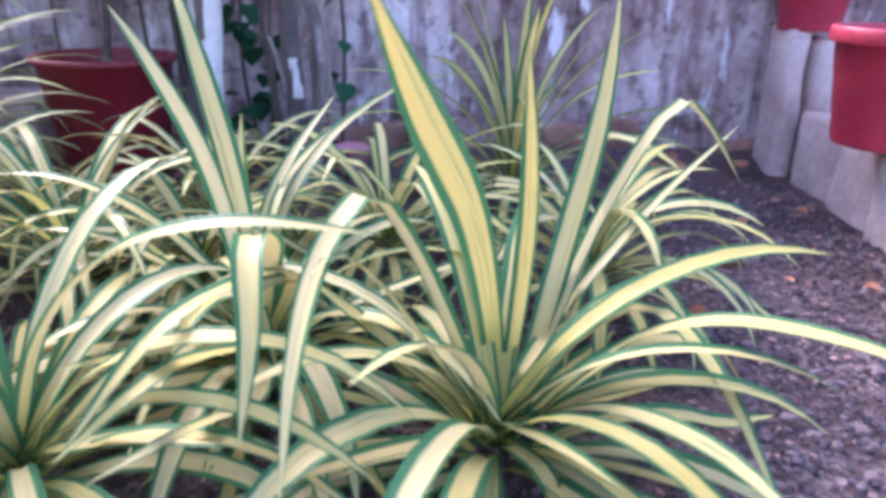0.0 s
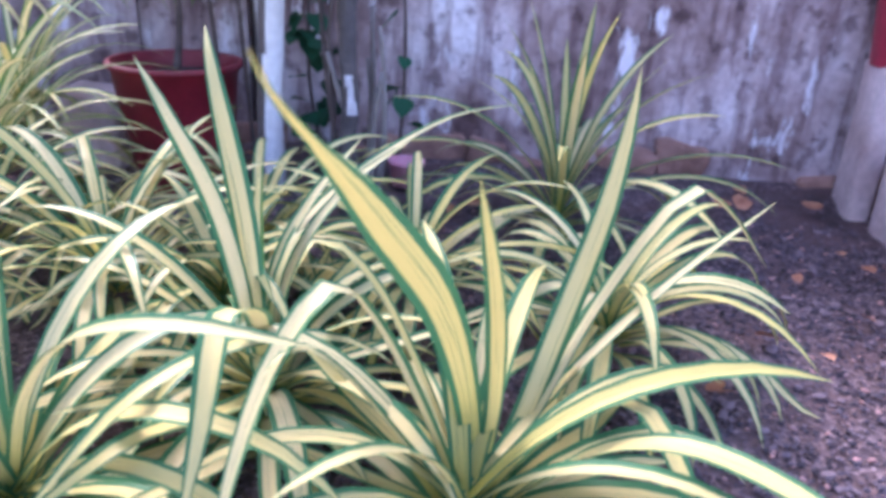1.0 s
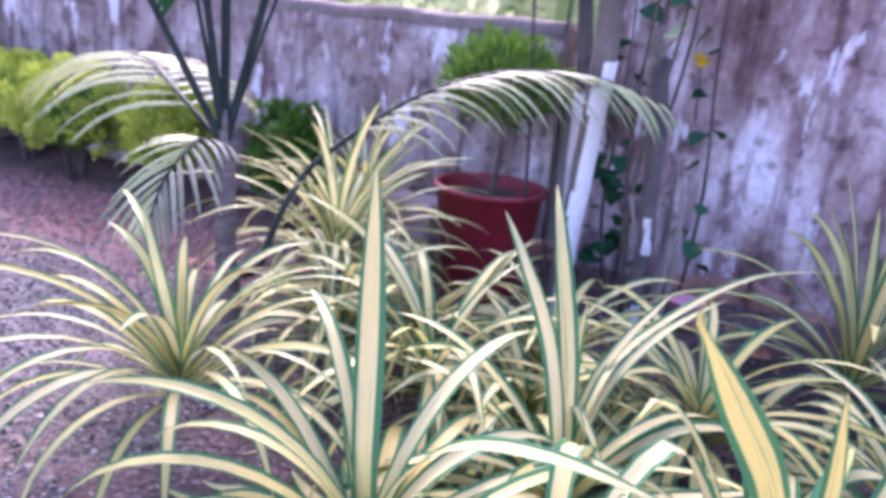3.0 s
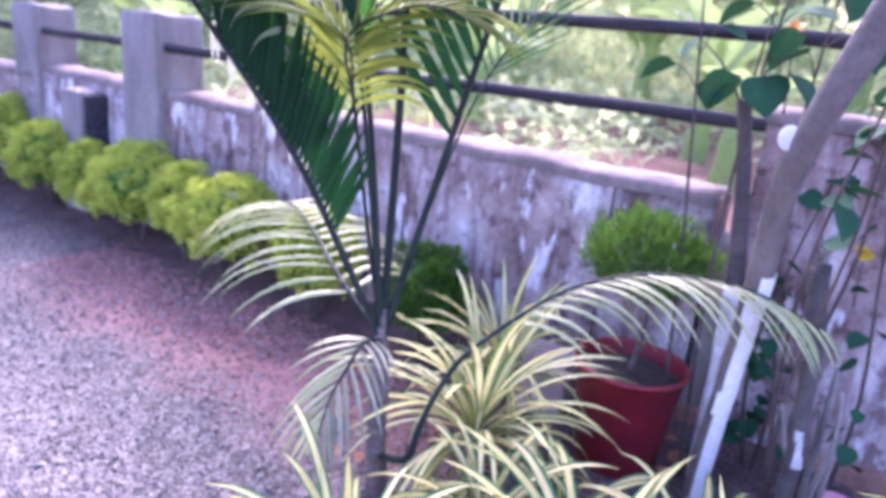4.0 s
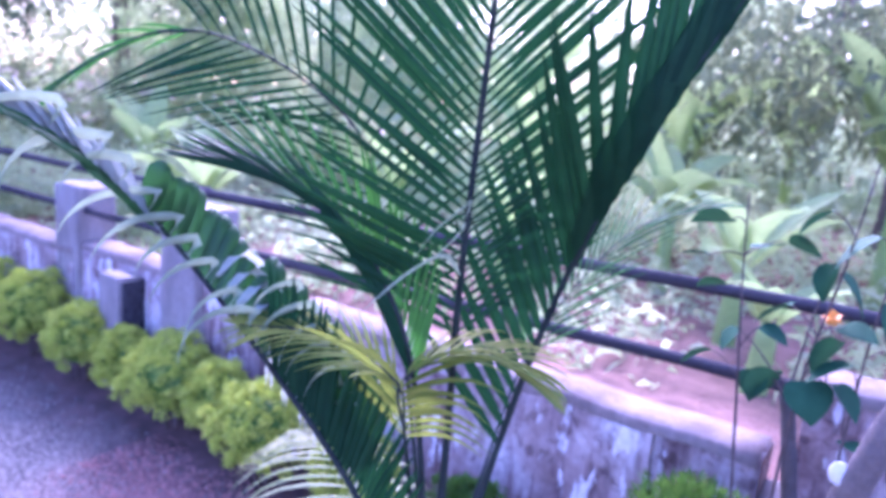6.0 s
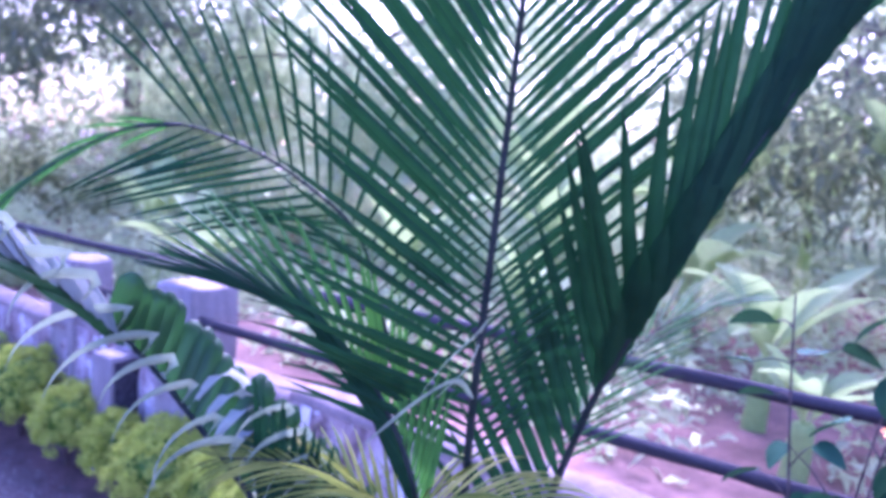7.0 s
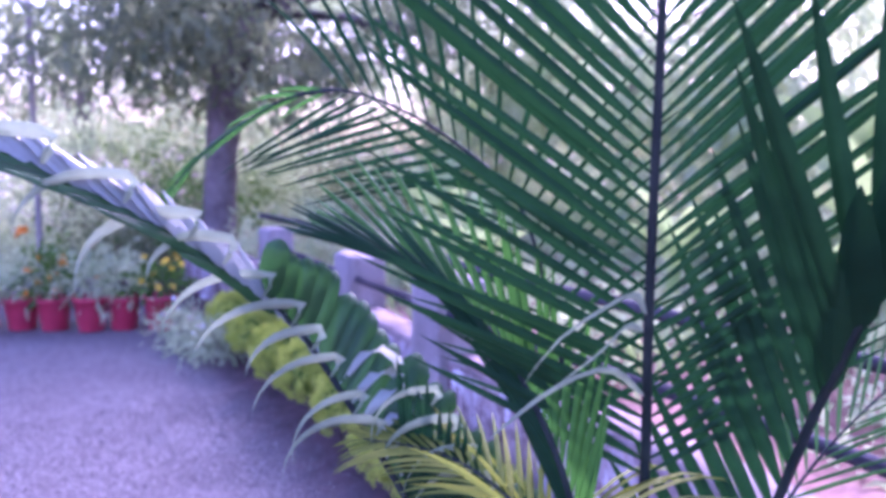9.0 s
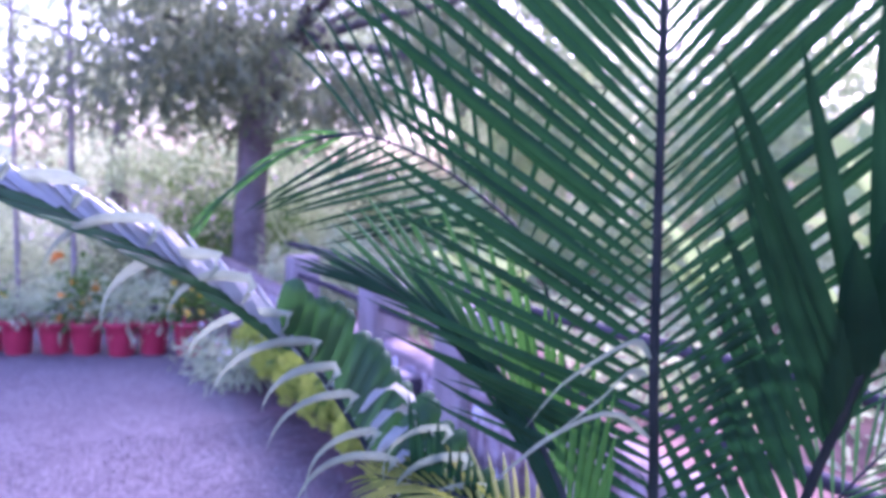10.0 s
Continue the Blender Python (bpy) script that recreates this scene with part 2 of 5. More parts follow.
def ground_material():
    m, nt, p = mat("ground", 0.95)
    tc = nt.nodes.new("ShaderNodeTexCoord")
    sep = nt.nodes.new("ShaderNodeSeparateXYZ")
    nt.links.new(tc.outputs["Object"], sep.inputs[0])
    grains = nt.nodes.new("ShaderNodeTexVoronoi")
    grains.inputs["Scale"].default_value = 105
    nt.links.new(tc.outputs["Object"], grains.inputs["Vector"])
    patch = noise_tex(nt, 2.2, 6)
    gravel = ramp(nt, grains.outputs["Color"], ((0.2, (0.076, 0.066, 0.062)), (0.5, (0.145, 0.13, 0.122)), (0.85, (0.24, 0.22, 0.205))))
    gravel = mix(nt, 0.5, gravel, ramp(nt, patch, ((0.35, (0.72, 0.66, 0.68)), (0.65, (1, 1, 1)))), "MULTIPLY")
    red = ramp(nt, noise_tex(nt, 9, 6), ((0.3, (0.04, 0.027, 0.027)), (0.7, (0.15, 0.085, 0.078))))
    dark = ramp(nt, grains.outputs["Color"], ((0.25, (0.05, 0.034, 0.036)), (0.6, (0.125, 0.085, 0.088)), (0.95, (0.27, 0.20, 0.205))))
    # reddish earth towards the wall, darkened for the hedge's shade; dark earth in the planting bed
    edge = node(nt, "Math")
    edge.operation = "MULTIPLY_ADD"
    edge.inputs[1].default_value = 0.55
    nt.links.new(patch, edge.inputs[0])
    nt.links.new(sep.outputs[1], edge.inputs[2])
    rw = nt.nodes.new("ShaderNodeMapRange")
    rw.inputs["From Min"].default_value, rw.inputs["From Max"].default_value = 2.42, 2.72
    nt.links.new(edge.outputs[0], rw.inputs[0])
    bed = node(nt, "Math")
    bed.operation = "MULTIPLY_ADD"
    bed.inputs[1].default_value = 0.8
    nt.links.new(patch, bed.inputs[0])
    nt.links.new(sep.outputs[0], bed.inputs[2])
    rb = nt.nodes.new("ShaderNodeMapRange")
    rb.inputs["From Min"].default_value, rb.inputs["From Max"].default_value = -0.55, 0.1
    nt.links.new(bed.outputs[0], rb.inputs[0])
    rim = nt.nodes.new("ShaderNodeMapRange")
    rim.inputs["From Min"].default_value, rim.inputs["From Max"].default_value = 2.08, 2.42
    nt.links.new(edge.outputs[0], rim.inputs[0])
    side_ = nt.nodes.new("ShaderNodeMapRange")
    side_.inputs["From Min"].default_value, side_.inputs["From Max"].default_value = -2.7, -2.0
    nt.links.new(sep.outputs[0], side_.inputs[0])
    both = node(nt, "Math")
    both.operation = "MULTIPLY"
    nt.links.new(rim.outputs[0], both.inputs[0])
    nt.links.new(side_.outputs[0], both.inputs[1])
    c = mix(nt, both.outputs[0], gravel, mix(nt, 0.72, gravel, (0.42, 0.19, 0.165)))
    c = mix(nt, rw.outputs[0], c, red)
    c = mix(nt, rb.outputs[0], c, mix(nt, ramp(nt, noise_tex(nt, 5, 5), ((0.42, (0, 0, 0)), (0.62, (1, 1, 1)))), dark, red))
    nt.links.new(c, p.inputs["Base Color"])
    bump(nt, p, grains.outputs["Distance"], 0.8, 0.008)
    return m


GROUND = ground_material()


# ---------------------------------------------------------------- building blocks
def mesh_of(name, verts, faces, material, uvs=None, smooth=True):
    me = bpy.data.meshes.new(name)
    me.from_pydata([tuple(v) for v in verts], [], faces)
    if uvs is not None:
        layer = me.uv_layers.new(name="UVMap")
        flat = np.asarray(uvs, dtype=np.float32)[np.fromiter((i for f in faces for i in f), dtype=np.int64)]
        layer.data.foreach_set("uv", flat.ravel())
    me.materials.append(material)
    if smooth:
        me.polygons.foreach_set("use_smooth", [True] * len(me.polygons))
    me.update()
    return me


def piece(name, verts, faces, material, parent=None, label="", uvs=None, smooth=True):
    ob = new(name, mesh_of(name, verts, faces, material, uvs, smooth))
    if parent:
        ob.parent = parent
    return tagged(ob, label)


def thing(name, at, label, category, group="", kind=""):
    ob = new(name)
    ob.location = at
    ob.empty_display_size = 0.05
    return tagged(ob, label, category, group, kind)


def under(parent, pts):
    """World points into the space of a thing that only stands elsewhere."""
    o = np.array(parent.location)
    return [np.asarray(p, float) - o for p in pts]


def box(x0, y0, z0, x1, y1, z1, rough=0.0, cuts=1, seed=0, bevel=0.006):
    """Verts and faces of a worn block."""
    bm = bmesh.new()
    bmesh.ops.create_cube(bm, size=1)
    bmesh.ops.scale(bm, vec=(x1 - x0, y1 - y0, z1 - z0), verts=bm.verts)
    bmesh.ops.translate(bm, vec=((x0 + x1) / 2, (y0 + y1) / 2, (z0 + z1) / 2), verts=bm.verts)
    if bevel:
        bmesh.ops.bevel(bm, geom=bm.edges[:], offset=bevel, segments=2, affect="EDGES", profile=0.5)
    if cuts > 1:
        bmesh.ops.subdivide_edges(bm, edges=[e for e in bm.edges if e.calc_length() > 0.06], cuts=cuts, use_grid_fill=True)
    if rough:
        for v in bm.verts:
            v.co += rough * noise.noise_vector(v.co * 9 + Vector((seed * 3.1, seed, 0)))
    vs, fs = [tuple(v.co) for v in bm.verts], [[v.index for v in f.verts] for f in bm.faces]
    bm.free()
    return vs, fs


def smooth_path(pts, n):
    """Catmull-Rom through the points, n + 1 samples evenly along it."""
    p = np.asarray(pts, float)
    p = np.vstack([2 * p[0] - p[1], p, 2 * p[-1] - p[-2]])
    out = []
    for i in range(1, len(p) - 2):
        a, b, c, d = p[i - 1 : i + 3]
        for t in np.linspace(0, 1, 12, endpoint=False):
            out.append(0.5 * (2 * b + (c - a) * t + (2 * a - 5 * b + 4 * c - d) * t**2 + (3 * b - a - 3 * c + d) * t**3))
    out = np.array(out + [p[-2]])
    s = np.r_[0, np.cumsum(np.linalg.norm(np.diff(out, axis=0), axis=1))]
    w = np.linspace(0, s[-1], n + 1)
    return np.stack([np.interp(w, s, out[:, k]) for k in range(3)], 1)


def tube(pts, radii, sides=8, n=None, wobble=0.0):
    c = smooth_path(pts, n) if n else np.asarray(pts, float)
    r = np.interp(np.linspace(0, 1, len(c)), np.linspace(0, 1, len(radii)), radii)
    t = np.gradient(c, axis=0)
    t /= np.linalg.norm(t, axis=1)[:, None] + 1e-9
    ref = np.array([0.31, 0.9, 0.1])
    verts, faces = [], []
    for i in range(len(c)):
        a = np.cross(t[i], ref)
        a /= np.linalg.norm(a)
        b = np.cross(t[i], a)
        for k in range(sides):
            q = 2 * math.pi * k / sides
            v = c[i] + r[i] * (math.cos(q) * a + math.sin(q) * b)
            if wobble:
                v = v + wobble * np.array(noise.noise_vector(Vector(v) * 14))
            verts.append(v)
    for i in range(len(c) - 1):
        for k in range(sides):
            j = (k + 1) % sides
            faces.append((i * sides + k, i * sides + j, (i + 1) * sides + j, (i + 1) * sides + k))
    faces.append(tuple(range(sides))[::-1])
    faces.append(tuple((len(c) - 1) * sides + k for k in range(sides)))
    return verts, faces


def lathe(profile, sides=32, centre=(0, 0, 0)):
    verts, faces = [], []
    for r, z in profile:
        for k in range(sides):
            a = 2 * math.pi * k / sides
            verts.append((centre[0] + r * math.cos(a), centre[1] + r * math.sin(a), centre[2] + z))
    for i in range(len(profile) - 1):
        for k in range(sides):
            j = (k + 1) % sides
            faces.append((i * sides + k, i * sides + j, (i + 1) * sides + j, (i + 1) * sides + k))
    return verts, faces


def joined(*parts):
    verts, faces = [], []
    for v, f in parts:
        o = len(verts)
        verts += [tuple(p) for p in v]
        faces += [tuple(i + o for i in q) for q in f]
    return verts, faces


# ---------------------------------------------------------------- leaves
STRAP = ((0.0, 0.62), (0.12, 0.74), (0.35, 0.96), (0.55, 1.0), (0.72, 0.84), (0.86, 0.55), (0.95, 0.24), (1.0, 0.015))


def strap(pts, width, n=14, side=None, twist=0.0, fold=0.16, shape=STRAP):
    """A folded strap leaf along the points: verts, faces, uvs."""
    c = smooth_path(pts, n)
    t = np.gradient(c, axis=0)
    t /= np.linalg.norm(t, axis=1)[:, None] + 1e-9
    if side is None:
        h = c[-1] - c[0]
        side = np.array([-h[1], h[0], 0.0])
    side = np.asarray(side, float)
    side = side / (np.linalg.norm(side) + 1e-9)
    verts, faces, uvs = [], [], []
    for i in range(n + 1):
        k = i / n
        w = width * np.interp(k, [a for a, _ in shape], [b for _, b in shape]) / 2
        s = side - t[i] * (side @ t[i])
        s /= np.linalg.norm(s) + 1e-9
        up = np.cross(t[i], s)
        q = twist * k
        s, up = s * math.cos(q) + up * math.sin(q), up * math.cos(q) - s * math.sin(q)
        for x in (-1, -0.5, 0, 0.5, 1):
            verts.append(c[i] + s * w * x + up * w * fold * (abs(x) * 2 - 1))
            uvs.append((0.5 + x / 2, k))
    for i in range(n):
        for j in range(4):
            a = i * 5 + j
            faces.append((a, a + 1, a + 6, a + 5))
    return verts, faces, uvs


TAILED = ((0.0, 0.5), (0.15, 0.62), (0.35, 0.86), (0.5, 1.0), (0.62, 0.86), (0.72, 0.5), (0.8, 0.2), (0.9, 0.1), (1.0, 0.03))


def leaf_on(plant, pts, width, material=None, twist=0.0, side=None, n=14, shape=STRAP):
    v, f, uv = strap(under(plant, pts), width, n, side, twist, 0.16, shape)
    return piece("leaf", v, f, material or LEAF_CREAM, plant, "", uv)


def arc(base, azimuth, rise, length, bend, n=7):
    """Points of a leaf that leaves its base at the angle rise and bows over by bend."""
    p, out = np.array(base, float), [np.array(base, float)]
    for i in range(n):
        k = (i + 0.5) / n
        e = rise - bend * k**1.4
        p = p + length / n * np.array([math.cos(e) * math.cos(azimuth), math.cos(e) * math.sin(azimuth), math.sin(e)])
        if p[2] < 0.012:
            p[2] = 0.012
        out.append(p.copy())
    return out


def rosette(plant, base, count, rng, length=(0.38, 0.56), width=(0.02, 0.03), material=None, rise=(25, 80), bend=(55, 140), skip=None, spread=0.025):
    a = rng.uniform(0, 6.28)
    for i in range(count):
        a += 2.4 + rng.uniform(-0.25, 0.25)
        k = i / max(1, count - 1)
        if skip and skip(a % (2 * math.pi), k):
            continue
        up = radians(rise[0] + (rise[1] - rise[0]) * k + rng.uniform(-8, 8))
        bow = radians(bend[1] + (bend[0] - bend[1]) * k + rng.uniform(-18, 18))
        b = (base[0] + spread * math.cos(a) * (1 - k), base[1] + spread * math.sin(a) * (1 - k), base[2] + 0.05 * k)
        ln = rng.uniform(*length) * (1 - 0.25 * max(0, k - 0.7))
        leaf_on(plant, arc(b, a, up, ln, bow), rng.uniform(*width), material, rng.uniform(-0.5, 0.5), (-math.sin(a), math.cos(a), 0), 11)


def blades(centres, dirs, lengths, widths, rng, droop=0.25):
    """Many small leaves in one mesh: a bent rhomb each."""
    n = len(centres)
    d = dirs / (np.linalg.norm(dirs, axis=1)[:, None] + 1e-9)
    r = rng.normal(size=(n, 3))
    s = np.cross(d, r)
    s /= np.linalg.norm(s, axis=1)[:, None] + 1e-9
    up = np.cross(s, d)
    ln, w = lengths[:, None], widths[:, None]
    a = centres
    m1 = centres + d * ln * 0.45 + s * w / 2 + up * ln * 0.06
    m2 = centres + d * ln * 0.45 - s * w / 2 + up * ln * 0.06
    tip = centres + d * ln - np.array([0, 0, 1.0]) * ln * droop
    verts = np.stack([a, m1, tip, m2], 1).reshape(-1, 3)
    faces = [(4 * i, 4 * i + 1, 4 * i + 2, 4 * i + 3) for i in range(n)]
    return verts, faces


# ---------------------------------------------------------------- ground, wall, rails
def lay_ground():
    xs = np.r_[-1500, -300, -60, -20, np.arange(-9, 3.01, 0.1), 6, 20, 60, 300, 1500]
    ys = np.r_[-1500, -300, -60, -20, -6, -3, np.arange(-1.0, 3.01, 0.1), 5, 8, 14, 30, 60, 300, 1500]
    verts = []
    for y in ys:
        for x in xs:
            z = 0.0
            if -9 < x < 3 and -1 < y < 3:
                z = 0.006 * noise.noise(Vector((x * 3, y * 3, 0))) + 0.006 * noise.noise(Vector((x * 9, y * 9, 2)))
                if x > -0.5 and y < 2.9:
                    z += 0.012 * noise.noise(Vector((x * 6, y * 6, 4)))
                z += 0.03 * max(0.0, min(1.0, (y - 2.45) / 0.3)) + 0.05 * max(0.0, min(1.0, (y - 2.62) / 0.14)) * (0.6 + 0.4 * noise.noise(Vector((x * 4, 1, 0))))
            verts.append((x, y, z))
    w = len(xs)
    faces = [(j * w + i, j * w + i + 1, (j + 1) * w + i + 1, (j + 1) * w + i) for j in range(len(ys) - 1) for i in range(w - 1)]
    return tagged(piece("ground", verts, faces, GROUND), "grey gravel yard turning to reddish and dark earth with painted hedge shade at the wall", "ground", kind="structure")


ground = lay_ground()

WALL_Y, WALL_TOP = 2.74, 0.70


def build_wall():
    w = thing("wall_garden", (0, 0, 0), "low old cement wall with flaking limewash and dark damp runs", "wall", kind="structure")
    # the face is uneven, so the slab is a fine grid pushed about
    for x0, x1, top, front, seed in ((-8.5, -3.72, 0.62, 0.0, 1), (-3.72, -2.0, 0.66, 0.03, 2), (-2.0, -0.432, 0.70, 0.0, 3), (-0.428, -0.13, 0.70, 0.006, 4), (-0.05, 6.5, 0.95, -0.012, 5)):
        nx, nz = max(6, int((x1 - x0) / 0.05)), 14
        verts = []
        for j in range(nz + 4):
            for i in range(nx + 1):
                x = x0 + (x1 - x0) * i / nx
                if j <= nz:
                    y, z = WALL_Y + front, -0.05 + (top + 0.05) * j / nz
                    y += 0.010 * noise.noise(Vector((x * 4, z * 4, seed))) + 0.004 * noise.noise(Vector((x * 15, z * 15, seed)))
                else:
                    y = WALL_Y + front + (0.02, 0.16, 0.17)[j - nz - 1]
                    z = top + (0.012, 0.008, -0.7)[j - nz - 1]
                if j >= nz:
                    z += 0.008 * noise.noise(Vector((x * 6, 0, seed))) if j < nz + 3 else 0
                verts.append((x, y, z))
        k = nx + 1
        faces = [(j * k + i, j * k + i + 1, (j + 1) * k + i + 1, (j + 1) * k + i) for j in range(nz + 3) for i in range(nx)]
        faces += [tuple(j * k for j in range(nz + 4))[::-1], tuple(j * k + nx for j in range(nz + 4))]
        piece("wall_section", verts, faces, WALL if seed == 5 else WALL_PALE, w)
    v, f = box(-0.135, WALL_Y + 0.02, -0.05, -0.045, WALL_Y + 0.16, 0.60, 0.022, 3, 8, 0.02)
    piece("broken_end", v, f, CONCRETE, w, "crumbled dark end of the low wall")
    for x0, x1, top, front in ((-8.5, -3.73, 0.62, 0.0), (-3.71, -2.01, 0.66, 0.03), (-1.99, -0.14, 0.70, 0.003), (-0.05, 6.5, 0.95, -0.012)):
        n = int((x1 - x0) / 0.06)
        verts = []
        for i in range(n + 1):
            x = x0 + (x1 - x0) * i / n
            wob = 0.008 * noise.noise(Vector((x * 5, 3, 0))) + 0.005 * noise.noise(Vector((x * 21, 1, 0)))
            for y, z in ((-0.007, -0.012), (-0.008, 0.012), (0.004, 0.026), (0.08, 0.031), (0.155, 0.027), (0.178, 0.01), (0.178, -0.02)):
                verts.append((x, WALL_Y + front + y + wob * (0.5 if y < 0 else 0.2), top + z + wob))
        faces = [(i * 7 + k, i * 7 + 7 + k, i * 7 + 8 + k, i * 7 + 1 + k) for i in range(n) for k in range(6)]
        faces += [tuple(range(7)), tuple(n * 7 + 6 - k for k in range(7))]
        piece("coping", verts, faces, COPING, w, "worn pinkish coping, its colour darkened against the top light")
    # crumbling footing of rough reddish blocks
    rng = random.Random(6)
    x = -0.41
    while x < 3.2:
        ln = rng.uniform(0.10, 0.26)
        if rng.random() < 0.8:
            v, f = box(x, WALL_Y - rng.uniform(0.02, 0.055), -0.03, x + ln - 0.008, WALL_Y + 0.02, rng.uniform(0.04, 0.13), 0.032, 3, rng.randint(0, 99), 0.014)
            piece("block", v, f, LATERITE, w)
        x += ln
    return w


build_wall()


def concrete_post(x, y, top, w, label):
    p = thing("fence_post", (x, y, 0), label, "fence post", "concrete posts along the wall")
    v, f = box(-w / 2, -w / 2, 0, w / 2, w / 2, top, 0.014, 4, int(x * 10), 0.014)
    piece("shaft", v, f, CONCRETE, p)
    return p


concrete_post(-3.80, 2.86, 0.99, 0.24, "tall grey concrete post standing in the wall")
concrete_post(-2.74, 2.84, 1.02, 0.26, "broad grey concrete post behind the hedge")
concrete_post(-5.4, 2.86, 0.98, 0.22, "grey concrete post far along the wall")


def wall_pier():
    p = thing("wall_pier", (-3.16, 2.70, 0), "short pale cement pier with a dark side", "pier")
    v, f = box(-0.11, -0.07, 0, 0.06, 0.07, 0.62, 0.005, 2, 3, 0.008)
    piece("shaft", v, f, CONCRETE, p)
    # thin slab that makes one side face darker
    v, f = box(0.0615, -0.05, 0, 0.085, 0.07, 0.60, 0.003, 1, 4, 0.004)
    piece("dark_side", v, f, RAIL, p, "dark side face")


wall_pier()


def fence_rail(z0, z1, x0, x1, r, y, label):
    """A rail of two lengths that overlap at the middle post, bound with wire."""
    rail = thing("fence_rail", (x0, y, 0), label, "rail", "fence rails over the wall")
    k = (-2.80 - x0) / (x1 - x0)
    zm = z0 + (z1 - z0) * k
    for a, b, dz in (((x0, y, z0), (-2.62, y + 0.004, zm + 0.004), 0.006), ((-2.98, y - 0.038, zm - 0.004), (x1, y - 0.01, z1), -0.006)):
        a, b = np.array(a), np.array(b)
        mids = [a * 0.7 + b * 0.3 + np.array((0, 0.01, dz)), a * 0.3 + b * 0.7 - np.array((0, 0.008, dz))]
        v, f = tube(under(rail, [a, *mids, b]), (r, r * 1.08, r * 0.93, r), 10, 24, 0.004)
        piece("pole", v, f, RAIL, rail)
    for x in (-2.92, -2.70):
        ring = [(x + 0.004 * math.sin(q), y - 0.018 + 0.043 * math.cos(q), zm + 0.024 * math.sin(q)) for q in np.linspace(0, 6.0, 12)]
        v, f = tube(under(rail, ring), (0.003, 0.003), 6)
        piece("wire_tie", v, f, BARK_DARK, rail, "rusty binding wire")


fence_rail(1.06, 1.16, -5.6, 0.35, 0.021, 2.80, "dark weathered upper fence rail over the wall")
fence_rail(0.83, 0.93, -5.6, 0.30, 0.021, 2.80, "dark weathered lower fence rail over the wall")


# ---------------------------------------------------------------- striped plants
def striped_plant(at, label):
    return thing("striped_screw_pine", at, label, "plant", "striped strap-leaved plants")


LONG_RIGHT = [(0.578, 1.40, 0.03), (0.631, 1.391, 0.10), (0.692, 1.374, 0.168), (0.765, 1.335, 0.206), (0.843, 1.243, 0.224), (0.88, 1.17, 0.215)]


def front_right_plant():
    b = (0.56, 1.42, 0.0)
    p = striped_plant(b, "large striped plant with arching cream and green strap leaves")
    o = (0.562, 1.405, 0.02)
    leaf_on(p, [o, (0.565, 1.45, 0.11), (0.533, 1.405, 0.272), (0.478, 1.33, 0.398), (0.448, 1.26, 0.474), (0.438, 1.22, 0.508), (0.448, 1.15, 0.548)], 0.044, side=(0.9, 0.4, 0.5), n=20, shape=TAILED)
    leaf_on(p, [o, (0.584, 1.454, 0.11), (0.579, 1.381, 0.291), (0.557, 1.304, 0.446)], 0.022, side=(1, 0.2, 0))
    leaf_on(p, [o, (0.611, 1.479, 0.082), (0.661, 1.554, 0.219), (0.694, 1.596, 0.325), (0.711, 1.627, 0.418), (0.715, 1.64, 0.48)], 0.034, side=(0.9, 0.1, -0.3))
    leaf_on(p, [o, (0.624, 1.484, 0.094), (0.695, 1.558, 0.225), (0.771, 1.577, 0.356), (0.833, 1.624, 0.331), (0.911, 1.668, 0.241)], 0.028, side=(-0.3, 1, 0))
    leaf_on(p, [o] + LONG_RIGHT, 0.036, n=20)
    leaf_on(p, [o, (0.593, 1.392, 0.062), (0.652, 1.325, 0.122), (0.695, 1.209, 0.165), (0.722, 1.105, 0.175)], 0.030)
    leaf_on(p, [o, (0.574, 1.364, 0.05), (0.597, 1.31, 0.06), (0.613, 1.248, 0.03)], 0.024)
    leaf_on(p, [o, (0.543, 1.411, 0.06), (0.492, 1.392, 0.146), (0.448, 1.365, 0.225), (0.411, 1.338, 0.269), (0.386, 1.308, 0.256)], 0.026)
    leaf_on(p, [o, (0.549, 1.42, 0.07), (0.509, 1.416, 0.171), (0.469, 1.402, 0.261), (0.433, 1.385, 0.308), (0.397, 1.336, 0.269), (0.381, 1.261, 0.209), (0.377, 1.184, 0.13)], 0.030, n=20)
    leaf_on(p, [o, (0.551, 1.443, 0.07), (0.499, 1.458, 0.189), (0.452, 1.452, 0.284), (0.405, 1.431, 0.331), (0.377, 1.401, 0.277)], 0.026)
    leaf_on(p, [o, (0.63, 1.516, 0.091), (0.785, 1.645, 0.212), (0.932, 1.742, 0.305)], 0.018)
    leaf_on(p, [o, (0.623, 1.465, 0.07), (0.689, 1.493, 0.121), (0.742, 1.468, 0.155), (0.775, 1.353, 0.129), (0.795, 1.217, 0.05)], 0.030)
    rng = random.Random(3)
    rosette(p, (0.563, 1.402, 0.005), 26, rng, (0.32, 0.47), (0.025, 0.035), rise=(26, 62), bend=(80, 140))
    rosette(p, (0.563, 1.402, 0.01), 18, rng, (0.20, 0.33), (0.022, 0.032), rise=(4, 26), bend=(10, 50), spread=0.05)


